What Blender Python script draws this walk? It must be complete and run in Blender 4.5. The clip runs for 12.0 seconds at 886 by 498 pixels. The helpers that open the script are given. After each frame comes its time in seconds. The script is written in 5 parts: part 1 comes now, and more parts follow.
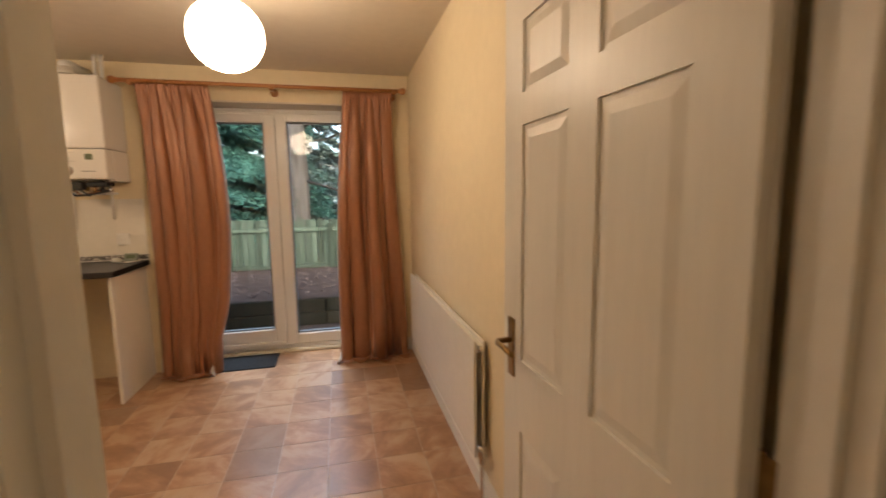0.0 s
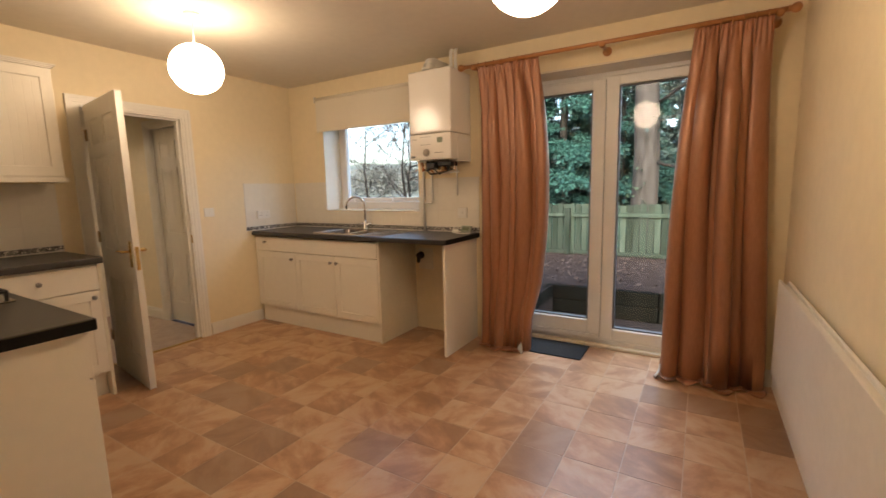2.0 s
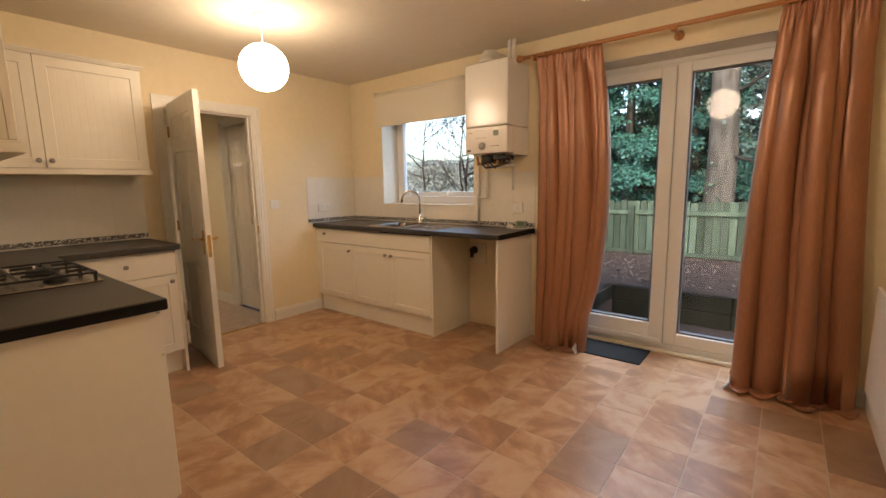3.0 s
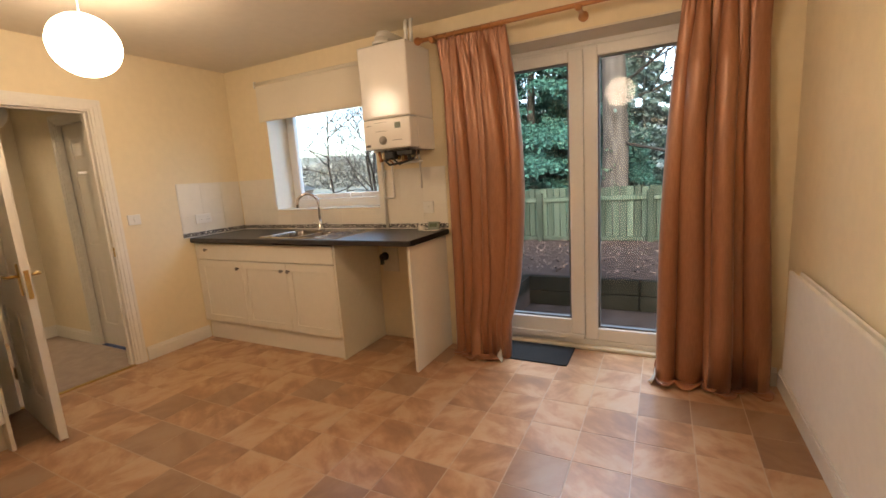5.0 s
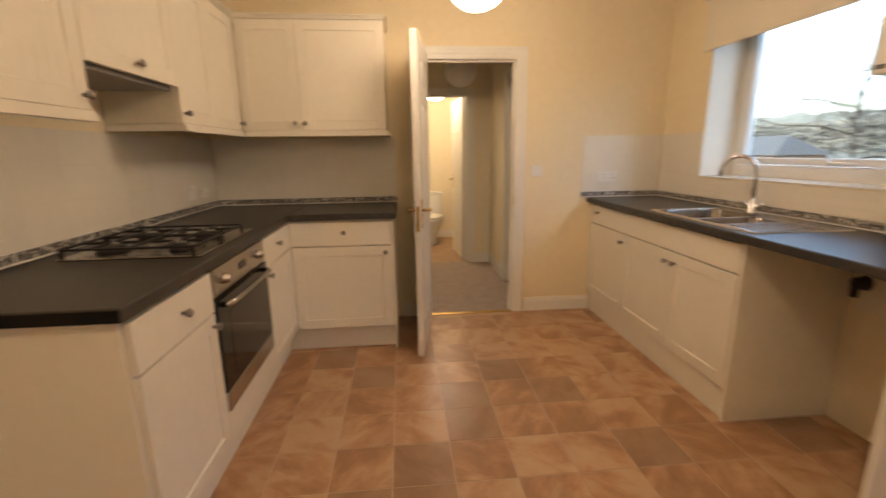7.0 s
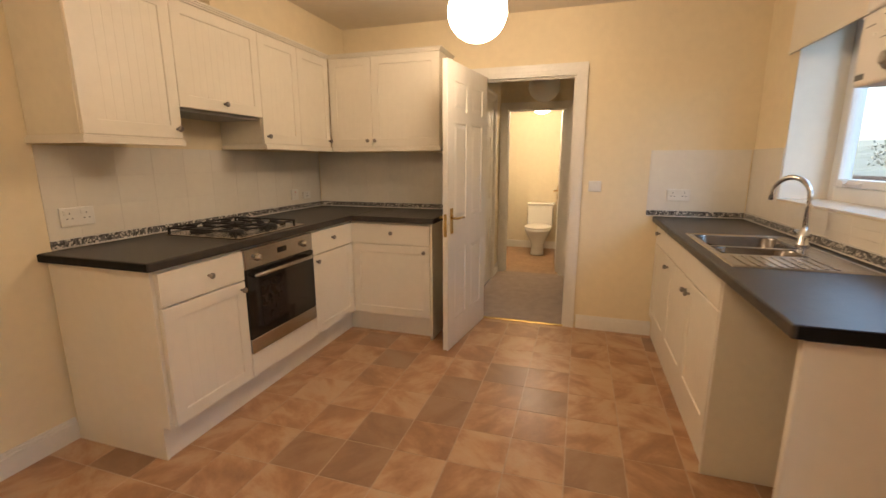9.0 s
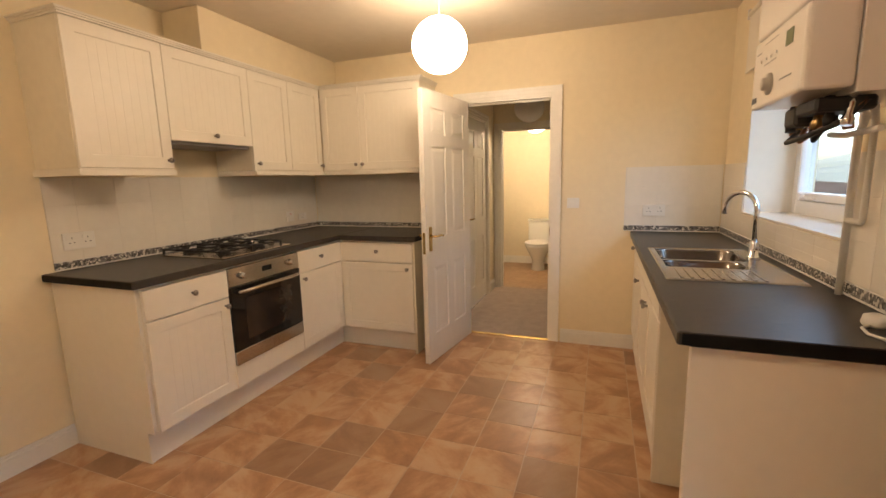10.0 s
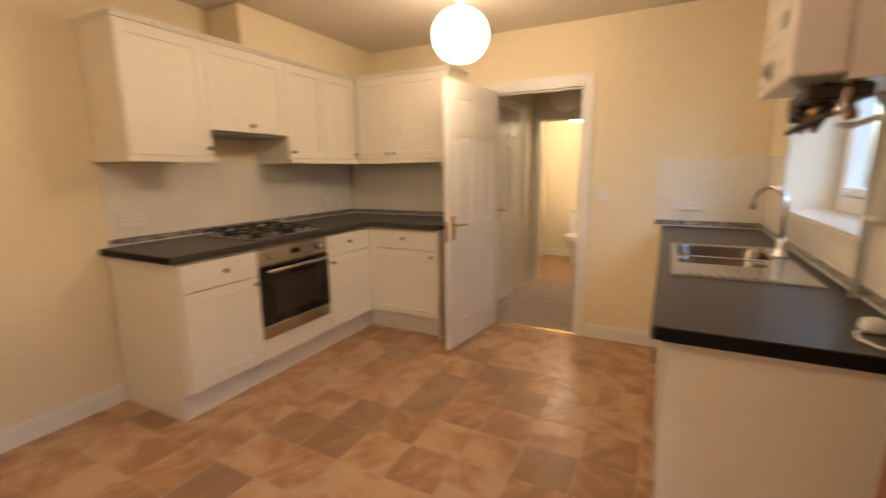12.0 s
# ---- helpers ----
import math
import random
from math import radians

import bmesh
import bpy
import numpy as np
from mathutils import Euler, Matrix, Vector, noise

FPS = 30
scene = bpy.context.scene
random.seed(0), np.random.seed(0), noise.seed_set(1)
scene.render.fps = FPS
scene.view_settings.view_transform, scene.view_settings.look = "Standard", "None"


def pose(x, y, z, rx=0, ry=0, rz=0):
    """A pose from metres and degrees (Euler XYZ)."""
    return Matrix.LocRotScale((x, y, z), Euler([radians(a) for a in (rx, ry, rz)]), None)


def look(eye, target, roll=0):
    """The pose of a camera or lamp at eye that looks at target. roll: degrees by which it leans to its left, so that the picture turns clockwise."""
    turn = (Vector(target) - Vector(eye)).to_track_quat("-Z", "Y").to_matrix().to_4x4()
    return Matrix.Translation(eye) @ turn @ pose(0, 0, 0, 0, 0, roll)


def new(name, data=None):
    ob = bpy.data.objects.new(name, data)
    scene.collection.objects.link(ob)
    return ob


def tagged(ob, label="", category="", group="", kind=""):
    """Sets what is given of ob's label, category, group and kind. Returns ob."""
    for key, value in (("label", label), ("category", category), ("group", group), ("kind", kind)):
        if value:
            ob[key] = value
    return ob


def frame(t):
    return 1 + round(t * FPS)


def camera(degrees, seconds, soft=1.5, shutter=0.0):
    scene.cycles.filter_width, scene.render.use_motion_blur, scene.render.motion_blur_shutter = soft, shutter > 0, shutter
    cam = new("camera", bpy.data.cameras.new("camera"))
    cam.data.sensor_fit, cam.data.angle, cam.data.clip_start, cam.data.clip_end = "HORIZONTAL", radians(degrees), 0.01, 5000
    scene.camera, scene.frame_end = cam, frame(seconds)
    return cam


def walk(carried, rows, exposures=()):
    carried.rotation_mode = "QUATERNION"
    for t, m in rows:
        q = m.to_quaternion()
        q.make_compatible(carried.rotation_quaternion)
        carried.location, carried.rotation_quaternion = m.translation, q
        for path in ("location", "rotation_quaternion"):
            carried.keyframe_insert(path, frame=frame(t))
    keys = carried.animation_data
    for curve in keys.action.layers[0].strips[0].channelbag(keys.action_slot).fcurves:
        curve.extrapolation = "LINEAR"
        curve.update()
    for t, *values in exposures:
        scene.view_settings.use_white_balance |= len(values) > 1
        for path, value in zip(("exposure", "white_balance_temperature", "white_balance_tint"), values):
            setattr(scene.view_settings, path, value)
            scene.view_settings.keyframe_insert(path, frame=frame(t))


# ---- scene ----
cam = camera(91.5, 12.0, shutter=0.5)
EXPOSURES = [(0, 3.1), (2.5, 3.12), (5, 3.24), (7, 3.24), (9, 3.28), (11, 3.45), (12, 3.36)]
PATH = [
    (0, (3.651, -0.397, 1.367), (4.11, 1.534, 1.119), -0.8),
    (0.5, (3.7, -0.195, 1.323), (3.793, 1.792, 1.115), -1.0),
    (1, (3.738, -0.022, 1.354), (3.347, 1.924, 1.114), -0.9),
    (1.5, (3.77, 0.048, 1.296), (2.956, 1.859, 1.06), -0.4),
    (2, (3.795, 0.074, 1.281), (2.779, 1.773, 1.003), -1.3),
    (2.5, (3.804, 0.088, 1.272), (2.653, 1.699, 0.99), -0.6),
    (2.7, (3.809, 0.098, 1.265), (2.587, 1.657, 0.988), -0.6),
    (4.3, (3.701, 0.212, 1.269), (2.497, 1.77, 0.918), -3.0),
    (4.5, (3.679, 0.272, 1.267), (2.659, 1.967, 0.969), -4.1),
    (5, (3.636, 0.45, 1.3), (2.732, 2.202, 0.965), -3.7),
    (5.5, (3.574, 0.642, 1.267), (2.306, 2.148, 0.915), -2.1),
    (6, (3.425, 0.902, 1.28), (1.91, 2.16, 0.93), -1.4),
    (6.5, (3.283, 1.106, 1.266), (1.558, 2.055, 0.912), -2.3),
    (7, (3.243, 1.322, 1.263), (1.299, 1.5, 0.825), -0.8),
    (8.8, (3.387, 2.154, 1.304), (1.519, 1.569, 0.892), -0.8),
    (9, (3.414, 2.232, 1.297), (1.544, 1.644, 0.899), -0.1),
    (9.5, (3.459, 2.407, 1.305), (1.589, 1.796, 0.945), -0.8),
    (10, (3.445, 2.55, 1.317), (1.594, 1.862, 0.998), -1.4),
    (10.5, (3.446, 2.663, 1.323), (1.702, 1.755, 0.958), -0.2),
    (11, (3.475, 2.707, 1.315), (1.948, 1.469, 0.943), 0.3),
    (11.5, (3.475, 2.726, 1.315), (1.971, 1.455, 0.965), -0.3),
    (12, (3.409, 2.757, 1.31), (1.66, 1.854, 0.951), -0.7),
]
walk(cam, [(t, look(eye, target, roll)) for t, eye, target, roll in PATH], EXPOSURES)
SKY, LAMP, DAY = 0.15, 2.95, 6.5

# ---- light ----
world = bpy.data.worlds.new("sky")
scene.world = world
world.use_nodes = True
wn = world.node_tree
sky = wn.nodes.new("ShaderNodeTexSky")
sky.sky_type = "NISHITA"
sky.sun_disc = False
sky.sun_elevation, sky.sun_rotation = radians(30), radians(160)
sky.air_density, sky.dust_density = 1.0, 4.0
wn.links.new(sky.outputs[0], wn.nodes["Background"].inputs[0])
wn.nodes["Background"].inputs[1].default_value = SKY
sun = new("sun", bpy.data.lights.new("sun", "SUN"))
sun.data.energy, sun.data.angle, sun.data.color = 0.35, radians(25), (1.0, 0.95, 0.88)
sun.matrix_basis = look((-3, -10, 8), (0, 0, 0))

# unseen lamp added above the terrace, strengthening the sky's daylight through the garden doors
day = new("daylight_fill", bpy.data.lights.new("daylight_fill", "AREA"))
day.data.shape, day.data.size, day.data.size_y = "RECTANGLE", 1.7, 1.1
day.data.energy, day.data.color = DAY, (0.74, 0.87, 1.0)
day.data.spread = radians(112)
day.matrix_basis = look((3.15, 4.55, 3.05), (3.15, 2.75, 0.2))

# ---- materials ----


def node(nt, kind, **inputs):
    n = nt.nodes.new(kind)
    for k, v in inputs.items():
        n.inputs[k.replace("_", " ")].default_value = v
    return n


def surface(name, c, rough=0.5, metal=0.0, var=0.06, scale=3.0, fine=40.0, bump=0.05, bscale=150.0, c2=None, spread=0.0, coat=0.0, sheen=0.0, stretch=(1, 1, 1), spec=0.5):
    """A painted, stone, wood or metal surface: two scales of colour change and a fine relief."""
    m = bpy.data.materials.new(name)
    m.use_nodes = True
    nt = m.node_tree
    b = nt.nodes["Principled BSDF"]
    geo = nt.nodes.new("ShaderNodeNewGeometry")
    mp = nt.nodes.new("ShaderNodeMapping")
    mp.inputs["Scale"].default_value = stretch
    nt.links.new(geo.outputs["Position"], mp.inputs["Vector"])
    n1, n2, n3 = (node(nt, "ShaderNodeTexNoise", Scale=s, Detail=5.0) for s in (scale, fine, bscale))
    for n in (n1, n2, n3):
        nt.links.new(mp.outputs[0], n.inputs["Vector"])
    c2 = c2 or tuple(v * (1 - 2 * var) for v in c)
    add = nt.nodes.new("ShaderNodeMath")
    add.operation = "ADD"
    nt.links.new(n1.outputs["Fac"], add.inputs[0])
    nt.links.new(n2.outputs["Fac"], add.inputs[1])
    ramp = nt.nodes.new("ShaderNodeMapRange")
    ramp.inputs["From Min"].default_value, ramp.inputs["From Max"].default_value = 0.72, 1.28
    nt.links.new(add.outputs[0], ramp.inputs["Value"])
    mix = nt.nodes.new("ShaderNodeMix")
    mix.data_type = "RGBA"
    mix.inputs["A"].default_value, mix.inputs["B"].default_value = (*c, 1), (*c2, 1)
    nt.links.new(ramp.outputs[0], mix.inputs["Factor"])
    out = mix.outputs["Result"]
    if spread:
        info = nt.nodes.new("ShaderNodeObjectInfo")
        r2 = nt.nodes.new("ShaderNodeMapRange")
        r2.inputs["To Min"].default_value, r2.inputs["To Max"].default_value = 1 - spread, 1 + spread
        nt.links.new(info.outputs["Random"], r2.inputs["Value"])
        hsv = nt.nodes.new("ShaderNodeHueSaturation")
        nt.links.new(r2.outputs[0], hsv.inputs["Value"])
        nt.links.new(out, hsv.inputs["Color"])
        out = hsv.outputs[0]
    nt.links.new(out, b.inputs["Base Color"])
    rr = nt.nodes.new("ShaderNodeMapRange")
    rr.inputs["To Min"].default_value, rr.inputs["To Max"].default_value = max(0.02, rough * 0.85), min(1, rough * 1.15)
    nt.links.new(n2.outputs["Fac"], rr.inputs["Value"])
    nt.links.new(rr.outputs[0], b.inputs["Roughness"])
    b.inputs["Metallic"].default_value = metal
    b.inputs["Coat Weight"].default_value = coat
    b.inputs["Specular IOR Level"].default_value = spec
    b.inputs["Sheen Weight"].default_value = sheen
    if bump:
        bp = node(nt, "ShaderNodeBump", Strength=bump, Distance=0.002)
        nt.links.new(n3.outputs["Fac"], bp.inputs["Height"])
        nt.links.new(bp.outputs[0], b.inputs["Normal"])
    return m


def glowing(name, c, strength):
    m = bpy.data.materials.new(name)
    m.use_nodes = True
    b = m.node_tree.nodes["Principled BSDF"]
    b.inputs["Base Color"].default_value = (0.8, 0.8, 0.8, 1)
    b.inputs["Emission Color"].default_value = (*c, 1)
    b.inputs["Emission Strength"].default_value = strength
    return m


def pane_glass(name):
    m = bpy.data.materials.new(name)
    m.use_nodes = True
    nt = m.node_tree
    nt.nodes.remove(nt.nodes["Principled BSDF"])
    tr = node(nt, "ShaderNodeBsdfTransparent", Color=(0.93, 0.96, 0.95, 1))
    gl = node(nt, "ShaderNodeBsdfGlossy", Roughness=0.015)
    fr = node(nt, "ShaderNodeFresnel", IOR=1.45)
    mx = nt.nodes.new("ShaderNodeMixShader")
    nt.links.new(fr.outputs[0], mx.inputs[0])
    nt.links.new(tr.outputs[0], mx.inputs[1])
    nt.links.new(gl.outputs[0], mx.inputs[2])
    nt.links.new(mx.outputs[0], nt.nodes["Material Output"].inputs[0])
    return m


def vinyl_tiles(name):
    """Printed vinyl squares: slanting streaks of brown, tan and beige, laid differently on each square; some squares are dull brown."""
    m = surface(name, (0.5, 0.3, 0.2), 0.33, bump=0.05, bscale=60)
    nt = m.node_tree
    b = nt.nodes["Principled BSDF"]
    info = nt.nodes.new("ShaderNodeObjectInfo")

    def math_node(op, a, v):
        n = nt.nodes.new("ShaderNodeMath")
        n.operation = op
        nt.links.new(a, n.inputs[0])
        n.inputs[1].default_value = v
        return n.outputs[0]
    jump = math_node("MULTIPLY", info.outputs["Random"], 91.0)
    second = math_node("FRACT", math_node("MULTIPLY", info.outputs["Random"], 17.31), 0.0)
    quarter = math_node("MULTIPLY", math_node("FLOOR", math_node("MULTIPLY", second, 4.0), 0.0), math.pi / 2)
    geo = nt.nodes.new("ShaderNodeNewGeometry")
    turn = nt.nodes.new("ShaderNodeCombineXYZ")
    nt.links.new(quarter, turn.inputs["Z"])
    rot = nt.nodes.new("ShaderNodeMapping")
    nt.links.new(geo.outputs["Position"], rot.inputs["Vector"])
    nt.links.new(turn.outputs[0], rot.inputs["Rotation"])
    slant = nt.nodes.new("ShaderNodeMapping")
    slant.inputs["Rotation"].default_value = (0, 0, radians(33))
    nt.links.new(rot.outputs[0], slant.inputs["Vector"])
    mp = nt.nodes.new("ShaderNodeMapping")
    mp.inputs["Scale"].default_value = (0.7, 1.25, 1)
    nt.links.new(slant.outputs[0], mp.inputs["Vector"])
    shift = nt.nodes.new("ShaderNodeCombineXYZ")
    for k in "XYZ":
        nt.links.new(jump, shift.inputs[k])
    nt.links.new(shift.outputs[0], mp.inputs["Location"])
    big = node(nt, "ShaderNodeTexNoise", Scale=6.5, Detail=4.5, Roughness=0.55, Distortion=0.35)
    fine = node(nt, "ShaderNodeTexNoise", Scale=55.0, Detail=4.0, Roughness=0.6, Distortion=0.5)
    for n in (big, fine):
        nt.links.new(mp.outputs[0], n.inputs["Vector"])
    mixed = nt.nodes.new("ShaderNodeMath")
    mixed.operation = "MULTIPLY_ADD"
    nt.links.new(fine.outputs["Fac"], mixed.inputs[0])
    mixed.inputs[1].default_value = 0.16
    nt.links.new(big.outputs["Fac"], mixed.inputs[2])
    lift = nt.nodes.new("ShaderNodeMath")
    lift.operation = "MULTIPLY_ADD"
    nt.links.new(second, lift.inputs[0])
    lift.inputs[1].default_value = 0.19
    nt.links.new(mixed.outputs[0], lift.inputs[2])
    ramp = nt.nodes.new("ShaderNodeValToRGB")
    e = ramp.color_ramp.elements
    e[0].position, e[0].color = 0.44, (0.30, 0.160, 0.083, 1)
    e[1].position, e[1].color = 0.92, (0.54, 0.365, 0.222, 1)
    for p, c in ((0.58, (0.375, 0.200, 0.100, 1)), (0.67, (0.45, 0.252, 0.132, 1)), (0.77, (0.52, 0.325, 0.186, 1))):
        e.new(p).color = c
    nt.links.new(lift.outputs[0], ramp.inputs[0])
    dull = math_node("LESS_THAN", info.outputs["Random"], 0.17)
    amount = math_node("MULTIPLY", dull, 0.58)
    mx = nt.nodes.new("ShaderNodeMix")
    mx.data_type = "RGBA"
    mx.inputs["B"].default_value = (0.235, 0.142, 0.086, 1)
    nt.links.new(amount, mx.inputs["Factor"])
    nt.links.new(ramp.outputs[0], mx.inputs["A"])
    nt.links.new(mx.outputs["Result"], b.inputs["Base Color"])
    b.inputs["Specular IOR Level"].default_value = 0.6
    return m


def mosaic(name):
    m = surface(name, (0.6, 0.6, 0.6), 0.3, bump=0)
    nt = m.node_tree
    b = nt.nodes["Principled BSDF"]
    geo = nt.nodes.new("ShaderNodeNewGeometry")
    v = node(nt, "ShaderNodeTexVoronoi", Scale=115.0)
    nt.links.new(geo.outputs["Position"], v.inputs["Vector"])
    ramp = nt.nodes.new("ShaderNodeValToRGB")
    ramp.color_ramp.interpolation = "CONSTANT"
    e = ramp.color_ramp.elements
    e[0].position, e[0].color = 0.0, (0.06, 0.055, 0.05, 1)
    e[1].position, e[1].color = 0.40, (0.66, 0.62, 0.55, 1)
    e2 = e.new(0.62)
    e2.color = (0.2, 0.19, 0.18, 1)
    sep = nt.nodes.new("ShaderNodeSeparateColor")
    nt.links.new(v.outputs["Color"], sep.inputs[0])
    nt.links.new(sep.outputs[0], ramp.inputs[0])
    nt.links.new(ramp.outputs[0], b.inputs["Base Color"])
    return m


WALL = surface("wall_paint", (0.83, 0.715, 0.498), 0.75, var=0.03, scale=1.2, fine=18, bump=0.12, bscale=120)
CEIL = surface("ceiling_paint", (0.74, 0.665, 0.545), 0.85, var=0.03, scale=1.0, fine=14, bump=0.2, bscale=80)
GLOSS = surface("white_gloss", (0.82, 0.79, 0.72), 0.32, var=0.03, scale=4, fine=30, bump=0.05, bscale=60)
GRAIN = surface("grained_door_paint", (0.82, 0.79, 0.72), 0.34, var=0.03, scale=4, fine=30, bump=0.35, bscale=55, stretch=(3, 3, 0.25))
CREAM = surface("cream_cabinet", (0.82, 0.77, 0.66), 0.4, var=0.02, scale=3, fine=22, bump=0.06, bscale=90)
CARC = surface("carcass_board", (0.80, 0.74, 0.60), 0.5, var=0.03, scale=3, fine=25, bump=0.05)
TOP = surface("dark_laminate", (0.050, 0.044, 0.039), 0.38, var=0.2, scale=30, fine=260, bump=0.3, bscale=300, c2=(0.026, 0.023, 0.021))
TILE = surface("white_wall_tile", (0.81, 0.765, 0.675), 0.22, var=0.02, scale=5, fine=20, bump=0.08, bscale=14, spread=0.015)
GROUT = surface("grout", (0.76, 0.715, 0.63), 0.9, var=0.05)
MOSAIC = mosaic("mosaic_border")
VINYL = vinyl_tiles("vinyl_tile")
SEAM = surface("vinyl_seam", (0.55, 0.40, 0.27), 0.45, var=0.1)
STEEL = surface("brushed_steel", (0.56, 0.53, 0.49), 0.24, 1.0, var=0.06, scale=8, fine=120, bump=0.05, stretch=(1, 1, 12))
# darker than the rim's steel: the bowls' dark inner reflections are in the colour
BOWL = surface("bowl_shade_steel", (0.26, 0.235, 0.21), 0.22, 1.0, var=0.1, scale=8, bump=0.02)
EDGE = surface("black_edging", (0.006, 0.006, 0.006), 0.6, var=0.1, bump=0, spec=0.2)
CHROME = surface("chrome", (0.75, 0.75, 0.75), 0.08, 1.0, var=0.02, bump=0)
PEWTER = surface("pewter", (0.36, 0.33, 0.30), 0.34, 1.0, var=0.15, scale=60, fine=200, bump=0.1)
BRASS = surface("brass", (0.70, 0.50, 0.20), 0.2, 1.0, var=0.08, scale=20, bump=0.03)
BRASS_OLD = surface("aged_brass", (0.38, 0.25, 0.11), 0.35, 1.0, var=0.15, scale=40, bump=0.1)
BLACK = surface("black_glass", (0.010, 0.010, 0.010), 0.07, var=0.1, bump=0)
IRON = surface("black_iron", (0.016, 0.016, 0.016), 0.5, var=0.2, scale=40, bump=0.2)
RUBBER = surface("black_mat_pile", (0.010, 0.010, 0.011), 0.95, var=0.3, scale=60, fine=400, bump=0.8, bscale=500)
PLASTIC = surface("white_plastic", (0.80, 0.78, 0.73), 0.35, var=0.02, bump=0.02)
GREYPL = surface("grey_plastic", (0.22, 0.25, 0.20), 0.3, var=0.05)
UPVC = surface("white_upvc", (0.84, 0.83, 0.81), 0.25, var=0.02, bump=0.02)
ENAMEL = surface("boiler_enamel", (0.82, 0.79, 0.74), 0.16, var=0.01, bump=0.02, bscale=30)
CLOTH = surface("copper_satin", (0.40, 0.178, 0.090), 0.39, 0.28, var=0.1, scale=3, fine=60, bump=0.10, bscale=450, c2=(0.32, 0.136, 0.066), stretch=(2, 2, 0.35), spec=0.9, sheen=0.1)
LINING = surface("curtain_lining", (0.62, 0.58, 0.52), 0.9, var=0.05)
BLIND = surface("blind_cloth", (0.78, 0.72, 0.60), 0.85, var=0.03, fine=120, bump=0.15, bscale=400)
OAK = surface("honey_pine", (0.50, 0.22, 0.075), 0.35, var=0.12, scale=5, fine=30, bump=0.1, stretch=(0.4, 8, 8))
COPPER = surface("copper_pipe", (0.55, 0.25, 0.12), 0.35, 1.0, var=0.15, scale=20)
CARPET = surface("grey_carpet", (0.46, 0.365, 0.30), 0.98, var=0.12, scale=12, fine=160, bump=1.0, bscale=420)
CERAMIC = surface("toilet_ceramic", (0.85, 0.84, 0.80), 0.1, var=0.01, bump=0)
PANE = pane_glass("window_glass")
LIT = glowing("lit_shade", (1.0, 0.755, 0.53), LAMP)
LITHALL = glowing("dim_shade", (1.0, 0.66, 0.38), LAMP * 0.19)
LITWC = glowing("lit_shade_wc", (1.0, 0.80, 0.58), LAMP * 1.25)
PAPER = surface("paper_shade", (0.82, 0.80, 0.74), 0.9, var=0.02)
SOIL = surface("leaf_litter", (0.050, 0.038, 0.033), 0.95, var=0.3, scale=5, fine=22, bump=1.0, bscale=40, c2=(0.018, 0.014, 0.013), spec=0.0)
SLEEPER = surface("wet_sleeper", (0.017, 0.016, 0.013), 0.9, var=0.3, scale=4, fine=30, bump=0.6, bscale=60, c2=(0.004, 0.005, 0.004), spec=0.0)
FENCE = surface("mossy_fence", (0.043, 0.055, 0.045), 0.9, var=0.2, scale=3, fine=25, bump=0.5, bscale=60, c2=(0.014, 0.023, 0.016), spread=0.4, spec=0.05, stretch=(4, 4, 0.5))
BARK = surface("bark", (0.060, 0.056, 0.054), 0.95, var=0.3, scale=4, fine=18, bump=1.0, bscale=30, c2=(0.020, 0.018, 0.017), spec=0.0, stretch=(3, 3, 0.6))
BARK2 = surface("dark_twig", (0.022, 0.020, 0.020), 0.95, var=0.3, scale=4, fine=18, bump=0, c2=(0.012, 0.011, 0.011), spec=0.0)
NEEDLE = surface("conifer_green", (0.022, 0.078, 0.066), 0.7, var=0.3, scale=1.6, fine=9, bump=0, c2=(0.010, 0.040, 0.036), spec=0.25)
NEEDLE2 = surface("dark_conifer", (0.012, 0.034, 0.030), 0.7, var=0.3, scale=1.0, fine=7, bump=0, c2=(0.008, 0.022, 0.020))
IVY = surface("ivy_leaf", (0.02, 0.05, 0.025), 0.8, var=0.3, scale=4, bump=0)
# pale grey-blue: the distance haze over the hill is put into its colour
HILL = surface("hazy_far_wood", (0.115, 0.135, 0.135), 1.0, spec=0.0, var=0.3, scale=0.05, fine=0.4, bump=0, c2=(0.075, 0.09, 0.082))
SLATE = surface("slate_roof", (0.045, 0.055, 0.065), 0.9, spec=0.1, var=0.1, scale=0.8, fine=6)
BRICK = surface("house_brick", (0.14, 0.105, 0.075), 0.9, var=0.12, scale=1, fine=12)
LCD = surface("lcd", (0.12, 0.15, 0.085), 0.25, var=0.03, bump=0)
INK = surface("grey_print", (0.12, 0.12, 0.12), 0.5, var=0.05, bump=0)
RED = surface("red_neon", (0.6, 0.05, 0.03), 0.4, var=0.03, bump=0)

# ---- builders ----


def box(bm, x0, x1, y0, y1, z0, z1):
    v = [bm.verts.new(p) for p in ((x0, y0, z0), (x1, y0, z0), (x1, y1, z0), (x0, y1, z0), (x0, y0, z1), (x1, y0, z1), (x1, y1, z1), (x0, y1, z1))]
    for f in ((0, 3, 2, 1), (4, 5, 6, 7), (0, 1, 5, 4), (1, 2, 6, 5), (2, 3, 7, 6), (3, 0, 4, 7)):
        bm.faces.new([v[i] for i in f])


def boxes(*bs, bev=0.0, seg=1):
    bm = bmesh.new()
    for b in bs:
        box(bm, *b)
    if bev:
        bmesh.ops.bevel(bm, geom=bm.edges[:], offset=bev, segments=seg, affect="EDGES", profile=0.6)
    return bm


